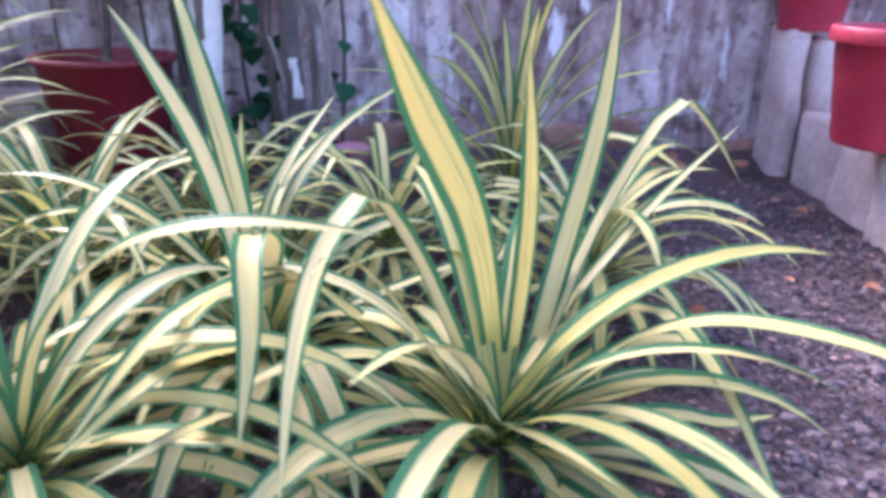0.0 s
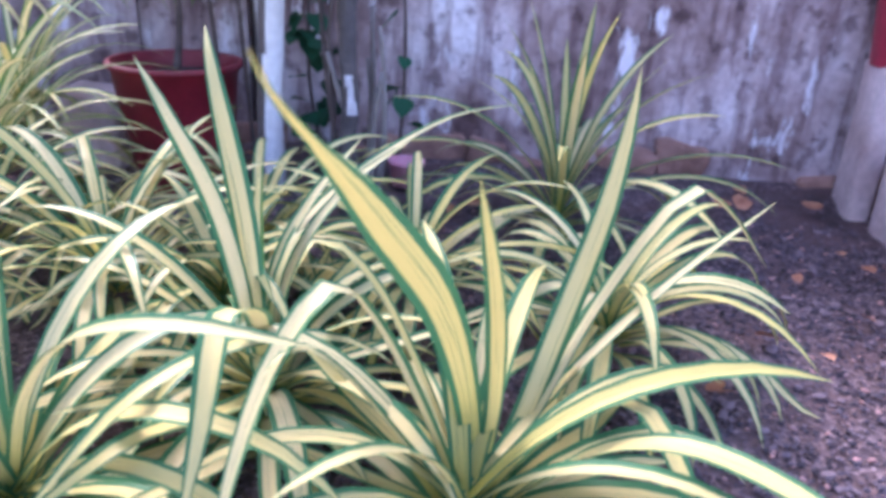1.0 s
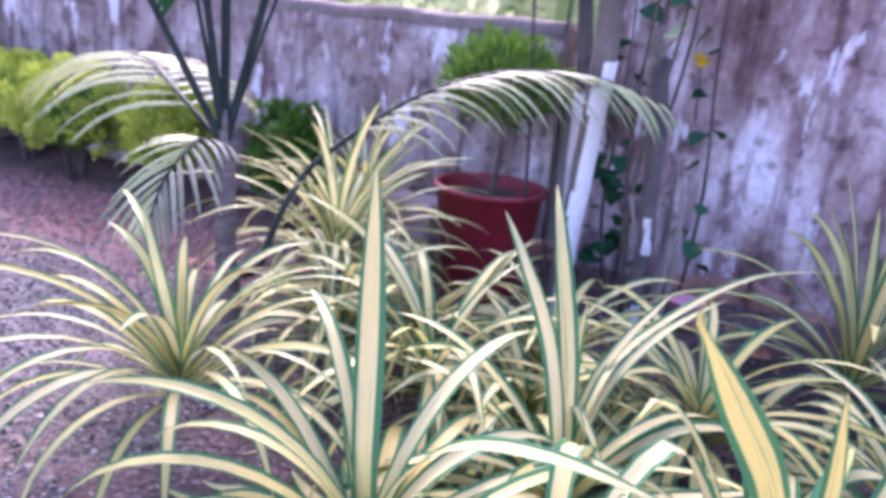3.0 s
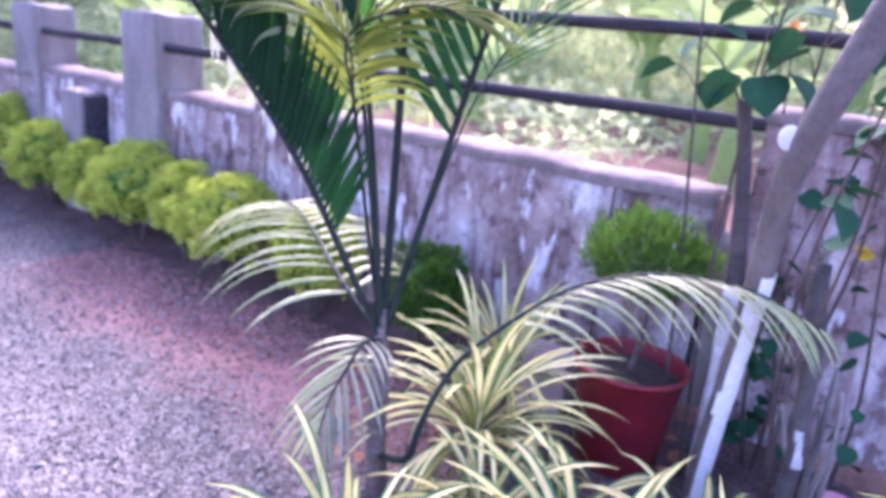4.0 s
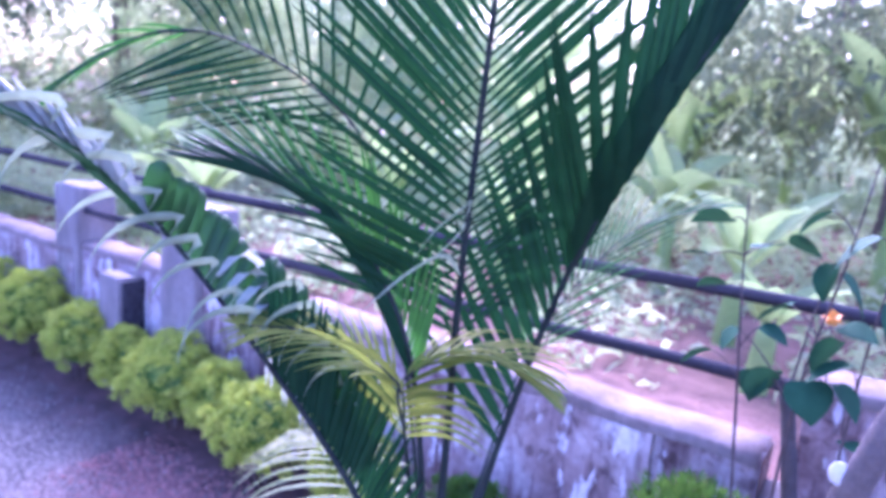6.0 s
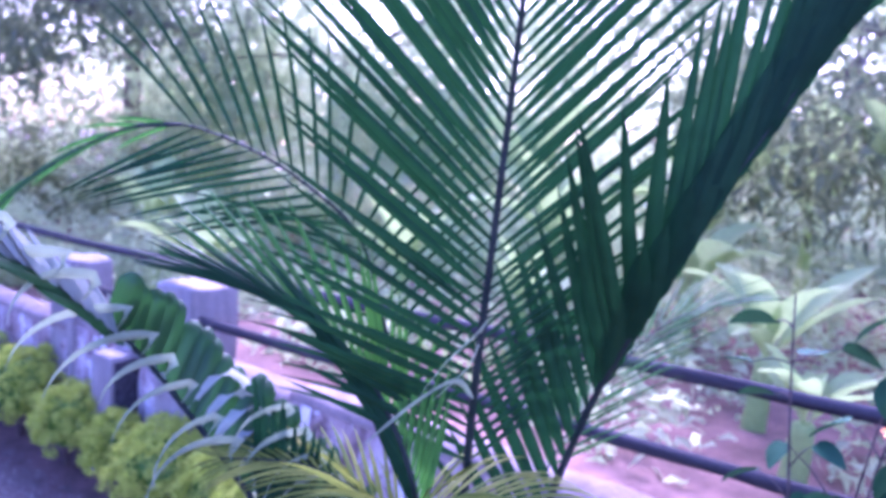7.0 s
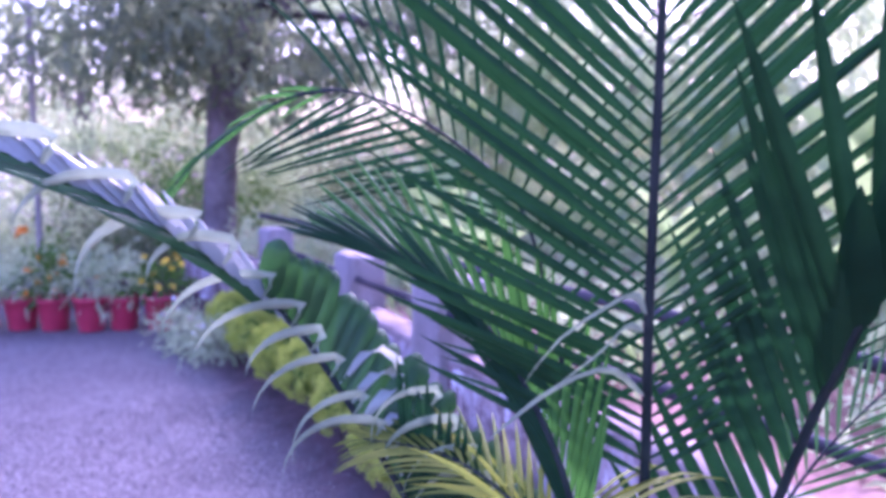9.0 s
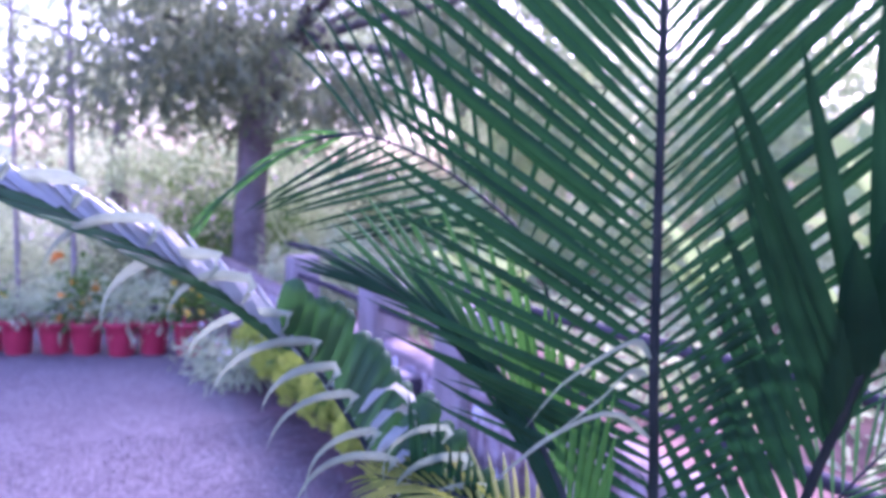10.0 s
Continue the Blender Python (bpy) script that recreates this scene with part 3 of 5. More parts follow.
def front_left_plant():
    p = striped_plant((0.10, 1.35, 0.0), "striped plant with one tall upright leaf and long arching leaves")
    o = (0.10, 1.352, 0.04)
    leaf_on(p, [o, (0.075, 1.376, 0.161), (0.045, 1.423, 0.304), (0.019, 1.457, 0.523)], 0.040, side=(1, 0.3, 0))
    leaf_on(p, [o, (0.111, 1.351, 0.09), (0.152, 1.334, 0.19), (0.232, 1.296, 0.282), (0.337, 1.269, 0.321), (0.451, 1.271, 0.311)], 0.030, n=18, side=(0.3, 1, 0.2))
    rng = random.Random(8)
    rosette(p, (0.10, 1.352, 0.01), 32, rng, (0.34, 0.5), (0.023, 0.034), rise=(22, 64), bend=(80, 140))
    rosette(p, (0.10, 1.352, 0.01), 18, rng, (0.20, 0.34), (0.022, 0.030), rise=(4, 26), bend=(10, 50), spread=0.05)


def middle_plant():
    p = striped_plant((0.29, 1.58, 0.0), "striped plant with a tuft of upright pointed leaves")
    o = (0.29, 1.58, 0.05)
    leaf_on(p, [o, (0.26, 1.628, 0.242), (0.2, 1.704, 0.42), (0.165, 1.77, 0.475)], 0.031, side=(1, 0.35, 0))
    leaf_on(p, [o, (0.238, 1.604, 0.264), (0.18, 1.61, 0.39), (0.128, 1.645, 0.45)], 0.027, side=(0.8, 0.6, 0.2))
    leaf_on(p, [o, (0.27, 1.63, 0.16), (0.258, 1.671, 0.24), (0.257, 1.702, 0.32)], 0.020, LEAF_YELLOW, side=(1, 0, 0))
    leaf_on(p, [o, (0.281, 1.66, 0.17), (0.31, 1.74, 0.25), (0.365, 1.845, 0.322)], 0.020)
    leaf_on(p, [o, (0.303, 1.67, 0.18), (0.36, 1.76, 0.27), (0.444, 1.85, 0.326)], 0.020)
    leaf_on(p, [o, (0.31, 1.52, 0.16), (0.332, 1.445, 0.235), (0.329, 1.368, 0.27), (0.343, 1.281, 0.218), (0.341, 1.228, 0.15)], 0.032, n=18, side=(1, 0.1, 0))
    leaf_on(p, [o, (0.343, 1.5, 0.18), (0.30, 1.39, 0.215), (0.255, 1.31, 0.205), (0.21, 1.22, 0.15)], 0.026)
    leaf_on(p, [o, (0.314, 1.42, 0.135), (0.27, 1.30, 0.18), (0.208, 1.214, 0.15)], 0.030)
    leaf_on(p, [o, (0.32, 1.40, 0.09), (0.28, 1.28, 0.13), (0.221, 1.226, 0.12)], 0.024)
    leaf_on(p, [o, (0.295, 1.65, 0.19), (0.333, 1.80, 0.25), (0.476, 2.074, 0.305), (0.658, 2.239, 0.311)], 0.020, n=18)
    rng = random.Random(21)
    rosette(p, (0.29, 1.58, 0.01), 30, rng, (0.30, 0.46), (0.022, 0.031), rise=(24, 62), bend=(80, 140))
    rosette(p, (0.29, 1.58, 0.01), 18, rng, (0.20, 0.32), (0.020, 0.028), rise=(4, 26), bend=(10, 50), spread=0.05)


def bed_plant(at, seed, count, label, material=None, length=(0.36, 0.55), width=(0.019, 0.028), rise=(12, 86), bend=(25, 135), lift=0.04):
    p = striped_plant((at[0], at[1], 0.0), label)
    rosette(p, (at[0], at[1], lift), count, random.Random(seed), length, width, material, rise, bend)
    return p


front_right_plant()
front_left_plant()
middle_plant()
bed_plant((0.70, 2.28), 5, 40, "striped plant with spreading leaves near the wall", None, (0.34, 0.52))
bed_plant((0.75, 1.78), 11, 46, "low striped plant with leaves that bow to the earth", None, (0.26, 0.38), rise=(25, 66), bend=(90, 130))
bed_plant((0.44, 1.90), 13, 40, "dense striped plant in the middle of the bed", None, (0.28, 0.40), rise=(15, 62), bend=(70, 115))
bed_plant((-0.02, 1.78), 17, 42, "dense striped plant with pale bowed leaves", None, (0.32, 0.48), rise=(15, 66), bend=(70, 115))
p4 = bed_plant((-0.33, 1.47), 19, 46, "striped plant at the edge of the gravel with a green spear", None, (0.30, 0.46), (0.016, 0.024), rise=(22, 72), bend=(70, 115), lift=0.08)
leaf_on(p4, [(-0.33, 1.47, 0.1), (-0.35, 1.475, 0.2), (-0.385, 1.48, 0.30), (-0.42, 1.49, 0.38)], 0.022, LEAF_YELLOW, side=(0.6, 0.6, 0))
bed_plant((-0.46, 2.12), 23, 60, "yellow striped plant beside the red pot", LEAF_YELLOW, (0.33, 0.50), (0.017, 0.025), rise=(20, 78), bend=(55, 130), lift=0.10)
bed_plant((-0.56, 2.40), 29, 44, "yellow striped plant close to the wall", LEAF_YELLOW, (0.28, 0.44), (0.015, 0.022), rise=(22, 80), bend=(45, 130), lift=0.12)
bed_plant((0.14, 1.99), 37, 38, "striped plant with hanging cream leaves before the painted tree", None, (0.28, 0.40), (0.017, 0.025), rise=(20, 66), bend=(85, 135))
bed_plant((-0.28, 1.86), 41, 38, "striped plant with hanging pale leaves beside the palm", None, (0.27, 0.38), (0.016, 0.023), rise=(20, 64), bend=(85, 135))
bed_plant((0.17, 1.76), 43, 36, "dense low striped plant with hanging leaf ends", None, (0.26, 0.36), (0.019, 0.027), rise=(20, 62), bend=(85, 135))
bed_plant((-0.15, 1.98), 31, 36, "pale striped plant in front of the red pot", None, (0.30, 0.42), (0.014, 0.022), rise=(15, 55), bend=(70, 110))


# ---------------------------------------------------------------- palm
PALM_AT = (-0.616, 1.897, 0.0)
palm = thing("feather_palm", PALM_AT, "young feather palm with dark arching fronds on a short trunk", "palm")
v, f = tube(under(palm, [(-0.60, 1.90, -0.02), (-0.61, 1.897, 0.15), (-0.617, 1.897, 0.38), (-0.618, 1.897, 0.48)]), (0.028, 0.024, 0.022, 0.008), 12, 24, 0.004)
piece("trunk", v, f, TRUNK, palm)

LEAFLET = ((0.0, 0.25), (0.1, 0.8), (0.3, 1.0), (0.6, 0.85), (0.85, 0.45), (1.0, 0.02))


def frond(pts, length, width, start, count, seed, mats, spread=60, lift=(20, 20), droop=(0.5, 0.5), normal=(0, 0, 1), base_r=0.009, sides=(1, 1), single=True, end=0.995, taper=28, curve=1.0):
    """A feather leaf: a tapering stalk and two rows of folded leaflets from start to the tip."""
    rng = random.Random(seed)
    spread = spread if isinstance(spread, tuple) else (spread, spread)
    c = smooth_path(pts, 60)
    v, f = tube(under(palm, c), (base_r, base_r * 0.75, base_r * 0.5, 0.0015), 7)
    stalk = piece("frond", v, f, STALK, palm)
    t = np.gradient(c, axis=0)
    t /= np.linalg.norm(t, axis=1)[:, None]
    nrm = np.asarray(normal, float)
    many = []
    for k in range(count):
        s = start + (end - start) * k / (count - 1)
        i = min(59, int(s * 60))
        p = c[i] + (c[i + 1] - c[i]) * (s * 60 - i)
        d = t[i]
        a = np.cross(d, nrm)
        a /= np.linalg.norm(a) + 1e-9
        up = np.cross(a, d)
        q = (s - start) / (1 - start)
        ln = length * (0.55 + 0.45 * math.sin(math.pi * min(1, 0.12 + q * 0.85)) ** 0.7) * (1 - 0.55 * max(0, q - 0.75) / 0.25)
        for side, lf, dr, m, on, sp in ((1, lift[0], droop[0], mats[0], sides[0], spread[0]), (-1, lift[1], droop[1], mats[1], sides[1], spread[1])):
            if not on:
                continue
            ang = radians(sp - taper * q**curve + rng.uniform(-2, 2))
            l2 = ln * rng.uniform(0.9, 1.08)
            e = radians(lf + rng.uniform(-5, 5))
            o = d * math.cos(ang) + (a * side * math.cos(e) + up * math.sin(e)) * math.sin(ang)
            path, w = [p], o
            for j in range(5):
                w = o - np.array([0, 0, 1.0]) * dr * ((j + 0.5) / 5) ** 1.6 * 2
                w /= np.linalg.norm(w)
                path.append(path[-1] + w * l2 / 5)
            lv, lf_, uv = strap(under(palm, path), width * rng.uniform(0.85, 1.1), 6, np.cross(o, up), 0.0, 0.28, LEAFLET)
            if single:
                piece("leaflet", lv, lf_, m, stalk)
            else:
                many.append((lv, lf_, m))
    for m in {id(x[2]): x[2] for x in many}.values():
        vv, ff = joined(*[(x[0], x[1]) for x in many if x[2] is m])
        tagged(piece("leaf_blade", vv, ff, m, stalk), kind="stuff")
    return stalk


CROWN = (-0.616, 1.897, 0.40)
LOW_STALK = [(-0.50, 1.87, 0.15), (-0.495, 1.905, 0.216), (-0.486, 1.96, 0.30), (-0.453, 2.03, 0.385)]
SHORT_STALK = [(-0.60, 1.81, 0.425), (-0.575, 1.74, 0.41), (-0.56, 1.67, 0.37), (-0.545, 1.62, 0.31)]
# the frond that bows over the gravel: broad dark leaflets under it, folded ones with painted sheen along its back
BOWED = [CROWN, (-0.764, 1.764, 0.796), (-0.915, 1.637, 1.082), (-1.004, 1.588, 1.199), (-1.06, 1.53, 1.30), (-1.035, 1.407, 1.42), (-0.99, 1.281, 1.508), (-0.982, 1.096, 1.603), (-0.98, 0.92, 1.63)]
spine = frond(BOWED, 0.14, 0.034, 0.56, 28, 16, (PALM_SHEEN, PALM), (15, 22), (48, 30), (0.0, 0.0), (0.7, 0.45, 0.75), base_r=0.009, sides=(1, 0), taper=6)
frond(BOWED, 0.15, 0.028, 0.62, 16, 15, (PALM_BROAD, PALM_BROAD), 14, (58, -20), (0.0, 0.0), (0.7, 0.45, 0.75), 0.004, sides=(0, 1), single=False, taper=4)
BLUNT = ((0.0, 0.35), (0.12, 0.8), (0.35, 1.0), (0.7, 1.0), (0.88, 0.86), (0.96, 0.62), (1.0, 0.35))


def folded_leaflets(count, first, last, seed):
    """Broad dark leaflets that rise from the stalk."""
    rng = random.Random(seed)
    c = smooth_path(BOWED, 200)
    t = np.gradient(c, axis=0)
    t /= np.linalg.norm(t, axis=1)[:, None]
    n = np.array((0.85, -0.45, 0.30))
    for k in range(count):
        q = k / (count - 1)
        i = int(200 * (first + (last - first) * q))
        d = t[i]
        a = np.cross(d, n)
        a /= np.linalg.norm(a)
        w = radians(72 - 20 * q + rng.uniform(-3, 3))
        o = d * math.cos(w) + a * math.sin(w)
        ln = (0.20 - 0.09 * q) * rng.uniform(0.92, 1.08)
        tip = c[i] + o * ln
        path = [c[i], c[i] + o * ln * 0.5 + n * 0.008, tip - o * 0.012 + n * 0.006, tip - n * 0.004]
        v, f, uv = strap(under(palm, path), 0.043 * rng.uniform(0.9, 1.1), 8, np.cross(o, n), 0.0, 0.22, BLUNT)
        piece("leaflet", v, f, PALM_BROAD, spine)


def bowed_leaflets(at, seed, out=0.0):
    """Single leaflets, paled by sheen in their colour, that stand out from the stalk and hang over."""
    rng = random.Random(seed)
    c = smooth_path(BOWED, 100)
    for s in at:
        a = radians(-104 + rng.uniform(-14, 14))
        p = c[int(s * 100)] + np.array((0.02, -0.012, 0.008)) + out * np.array((0.2, 0.62, 0.75))
        path = [p] + arc(p + np.array((0.018, 0.012, 0.035)), a, radians(rng.uniform(8, 26)), rng.uniform(0.14, 0.23), radians(rng.uniform(80, 118)), 8)
        v, f, uv = strap(under(palm, path), rng.uniform(0.018, 0.025), 12, (0.55, 0.05, 0.8), 0.15, 0.2, LEAFLET)
        piece("leaflet", v, f, PALM_PALE, spine, "bowed leaflet with pale sheen put into its colour")


folded_leaflets(24, 0.27, 0.64, 5)
bowed_leaflets((0.475, 0.505, 0.54, 0.575, 0.60, 0.64, 0.69, 0.73, 0.79, 0.85, 0.9), 5)
bowed_leaflets((0.33, 0.36, 0.39, 0.42, 0.45), 8, 0.11)


def hanging_leaflets(at, seed):
    """Leaflets whitened by painted sheen that stand up behind the bowed stalk and hang over side by side."""
    rng = random.Random(seed)
    c = smooth_path(BOWED, 100)
    for s in at:
        p = c[int(s * 100)]
        k = rng.uniform(0.9, 1.2)
        path = [p + k * np.array(q) for q in ((0, 0, 0), (0.015, 0.03, 0.045), (0.03, 0.06, 0.055), (0.041, 0.08, 0.02), (0.045, 0.088, -0.07), (0.047, 0.09, -0.19))]
        v, f, uv = strap(under(palm, path), rng.uniform(0.018, 0.024), 12, (0.6, 0.75, 0.25), 0.0, 0.2, LEAFLET)
        piece("leaflet", v, f, PALM_WHITE, spine, "leaflet that hangs over, with white sheen put into its colour")


hanging_leaflets((0.33, 0.35, 0.37, 0.39, 0.41, 0.43, 0.45, 0.47, 0.49, 0.51, 0.53), 7)
# a low fan towards the hedge, its leaflets hanging over the earth
frond([CROWN, (-0.80, 1.95, 0.49), (-1.02, 2.08, 0.535), (-1.28, 2.24, 0.53), (-1.55, 2.40, 0.43)], 0.38, 0.017, 0.14, 20, 12, (PALM_CREAM, PALM_CREAM), (66, 74), (0, 0), (0.5, 0.7), (0, 0, 1), 0.006, single=False)
frond(BOWED[:5], 0.26, 0.018, 0.26, 28, 13, (PALM, PALM), 50, (16, 0), (0.12, 0.3), (0.55, -0.75, 0.35), 0.004, sides=(1, 0), single=False, end=0.68)
# the tall middle frond
tall = frond([CROWN, (-0.625, 1.912, 0.819), (-0.623, 1.905, 1.16), (-0.591, 1.862, 1.356), (-0.556, 1.82, 1.557), (-0.521, 1.779, 1.768), (-0.487, 1.735, 1.991), (-0.44, 1.65, 2.35)], 0.50, 0.0155, 0.37, 56, 2, (PALM, PALM), 58, (4, 4), (0.0, 0.0), (1.0, -0.62, 0.1), 0.011)


def hanging_tips():
    """Pale thin leaflets that hang over in front of the middle frond."""
    for path in ([(-0.585, 1.85, 1.39), (-0.52, 1.76, 1.435), (-0.49, 1.68, 1.43), (-0.50, 1.63, 1.40), (-0.52, 1.60, 1.35)], [(-0.59, 1.85, 1.365), (-0.53, 1.76, 1.395), (-0.51, 1.70, 1.375), (-0.53, 1.65, 1.335)], [(-0.60, 1.87, 1.27), (-0.58, 1.78, 1.325), (-0.60, 1.70, 1.30), (-0.66, 1.65, 1.225)]):
        v, f, uv = strap(under(palm, path), 0.010, 10, (0.4, 0.2, 0.85), 0.0, 0.2, LEAFLET)
        piece("leaflet", v, f, PALM_PALE, tall, "pale leaflet tip that hangs over")


hanging_tips()
# the dark folded frond that leans over the wall
LEANING = [CROWN, (-0.54, 2.028, 0.954), (-0.462, 2.027, 1.228), (-0.406, 1.996, 1.348), (-0.364, 1.968, 1.429), (-0.302, 1.988, 1.572), (-0.229, 2.029, 1.734), (-0.13, 2.06, 1.92), (0.02, 2.10, 2.10)]
frond(LEANING, 0.42, 0.026, 0.26, 36, 3, (PALM, PALM), (30, 52), (80, 6), (-0.02, 0.0), (0.45, -0.88, 0.1), 0.010, sides=(0, 1), taper=44, curve=0.6)
frond(LEANING, 0.24, 0.048, 0.50, 26, 18, (PALM, PALM), (30, 14), (80, 26), (0.0, 0.0), (0.35, -0.92, 0.1), 0.006, sides=(0, 1), single=False, taper=6)
# the flat frond in front, one leaflet row in the lit copy of the green
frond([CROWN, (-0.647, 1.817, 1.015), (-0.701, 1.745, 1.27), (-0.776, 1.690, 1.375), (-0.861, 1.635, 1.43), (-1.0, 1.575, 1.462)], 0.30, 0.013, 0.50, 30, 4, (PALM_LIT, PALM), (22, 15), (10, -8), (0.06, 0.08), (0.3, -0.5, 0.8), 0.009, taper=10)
# the frond behind, its tip bowed over
frond([CROWN, (-0.686, 1.889, 0.824), (-0.757, 1.879, 1.182), (-0.815, 1.865, 1.38), (-0.845, 1.825, 1.52), (-0.90, 1.76, 1.60), (-0.99, 1.69, 1.665), (-1.10, 1.62, 1.70), (-1.175, 1.545, 1.68), (-1.235, 1.44, 1.60), (-1.265, 1.38, 1.53)], 0.32, 0.009, 0.42, 27, 5, (PALM, PALM), (64, 66), (5, 5), (0.16, 0.05), (0.5, -1.0, 0.2), 0.006, single=False, taper=40, end=0.80)
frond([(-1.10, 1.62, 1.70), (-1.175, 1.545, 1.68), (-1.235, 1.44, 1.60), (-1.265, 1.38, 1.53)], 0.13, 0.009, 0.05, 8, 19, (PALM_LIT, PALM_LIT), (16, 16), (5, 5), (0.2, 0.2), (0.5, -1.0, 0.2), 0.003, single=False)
# two young yellow-green fronds
YOUNG = [CROWN, (-0.67, 1.88, 0.68), (-0.655, 1.80, 0.93), (-0.644, 1.754, 1.056)]
frond(YOUNG + [(-0.745, 1.725, 1.11), (-0.825, 1.675, 1.14), (-0.92, 1.59, 1.145)], 0.17, 0.011, 0.58, 24, 6, (PALM_YOUNG, PALM_YOUNG), (50, 50), (20, -6), (0.15, 0.35), (0, 0, 1), 0.006, single=False)
frond(YOUNG + [(-0.59, 1.79, 1.11), (-0.50, 1.83, 1.135), (-0.40, 1.86, 1.10)], 0.26, 0.014, 0.56, 28, 7, (PALM_YOUNG, PALM_YOUNG), (62, 62), (22, 5), (0.3, 0.5), (0, 0, 1), 0.006, single=False)
# a short one that hangs from the crown
frond([CROWN] + SHORT_STALK, 0.19, 0.011, 0.10, 12, 17, (PALM_CREAM, PALM_DULL), 48, (0, 0), (0.5, 0.5), (0, 0, 1), 0.005, single=False)
# the low frond that droops before the pot, one leaflet row coloured as if lit
frond([(-0.605, 1.895, 0.10)] + LOW_STALK + [(-0.341, 2.188, 0.51), (-0.217, 2.262, 0.578), (-0.076, 2.299, 0.612), (0.079, 2.313, 0.612), (0.22, 2.30, 0.575)], 0.29, 0.014, 0.42, 20, 8, (PALM_CREAM, PALM_DULL), (50, 56), (-5, -30), (0.7, 0.75), (0, 0, 1), 0.009, single=False)
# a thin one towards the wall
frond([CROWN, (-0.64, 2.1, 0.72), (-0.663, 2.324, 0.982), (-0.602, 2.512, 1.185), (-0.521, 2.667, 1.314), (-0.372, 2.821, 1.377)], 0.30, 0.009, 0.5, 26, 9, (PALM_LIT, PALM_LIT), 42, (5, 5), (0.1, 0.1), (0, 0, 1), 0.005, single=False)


# ---------------------------------------------------------------- clipped hedge
def clipped_bush(x, y, r, height, seed, label, material=HEDGE, count=2600, leaf=0.017):
    rng = np.random.default_rng(seed)
    b = thing("clipped_bush", (x, y, 0), label, "bush", "clipped bushes along the wall")
    for k in range(3):
        a = 2.1 * k + seed
        v, f = tube([(0.02 * math.cos(a), 0.02 * math.sin(a), 0), (0.3 * r * math.cos(a), 0.3 * r * math.sin(a), height * 0.55)], (0.009, 0.005), 6, 6)
        piece("stem", v, f, TWIG, b)
    # leafy tufts crowd over a rounded, uneven form
    hz = height * 0.42
    half = np.array([r, r * 0.9, hz])
    tufts = int(46 + 1500 * r * r)
    k = np.arange(tufts)
    zc = 1 - 1.55 * (k + 0.5) / tufts
    az = k * 2.39996 + seed
    n0 = np.stack([np.sqrt(1 - zc**2) * np.cos(az), np.sqrt(1 - zc**2) * np.sin(az), zc], 1) + rng.normal(size=(tufts, 3)) * 0.07
    lump = np.array([1 + 0.16 * noise.noise(Vector(q) * 2.3 + Vector((seed * 5.0, 0, 0))) for q in n0])
    mid = n0 * (lump * rng.uniform(0.78, 0.97, tufts))[:, None] * half + np.array([0, 0, height - hz])
    each = count // tufts
    d = rng.normal(size=(tufts * each, 3)) + np.repeat(n0, each, 0) * 0.9 + np.array([0, 0, 0.35])
    d /= np.linalg.norm(d, axis=1)[:, None]
    c = np.repeat(mid, each, 0) + d * (0.034 * np.repeat(rng.uniform(0.7, 1.35, tufts), each) * rng.uniform(0.25, 1, tufts * each))[:, None]
    keep = c[:, 2] > 0.05
    m = int(keep.sum())
    v, f = blades(c[keep], d[keep] + rng.normal(size=(m, 3)) * 0.4, rng.uniform(0.7, 1.4, m) * leaf, rng.uniform(0.7, 1.2, m) * leaf * 0.6, rng, 0.15)
    tagged(piece("foliage", v, f, material, b, smooth=False), kind="stuff")
    # added solid core, its dark green stands for shade between the tufts
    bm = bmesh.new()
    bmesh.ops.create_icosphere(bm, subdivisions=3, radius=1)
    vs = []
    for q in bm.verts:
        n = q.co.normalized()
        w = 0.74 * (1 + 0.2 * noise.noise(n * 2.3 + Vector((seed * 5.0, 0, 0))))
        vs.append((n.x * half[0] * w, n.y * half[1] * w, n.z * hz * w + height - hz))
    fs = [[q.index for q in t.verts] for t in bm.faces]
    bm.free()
    piece("dark_core", vs, fs, BUSH, b)
    return b


GOLD = "round clipped golden-green bush on bare earth by the wall"
for i, (x, y, r, h) in enumerate(((-0.93, 2.55, 0.12, 0.41), (-1.44, 2.56, 0.15, 0.42), (-1.93, 2.56, 0.21, 0.44), (-2.26, 2.60, 0.14, 0.43), (-2.60, 2.60, 0.22, 0.45), (-3.0, 2.60, 0.14, 0.40), (-3.38, 2.60, 0.19, 0.43), (-3.9, 2.60, 0.21, 0.50), (-4.4, 2.58, 0.2, 0.46), (-5.0, 2.58, 0.22, 0.45), (-5.6, 2.58, 0.22, 0.45))):
    clipped_bush(x, y, r, h, 40 + i, GOLD if i else "small round dark green bush on bare earth by the wall", HEDGE if i else BUSH, int(36000 * r + 2500))


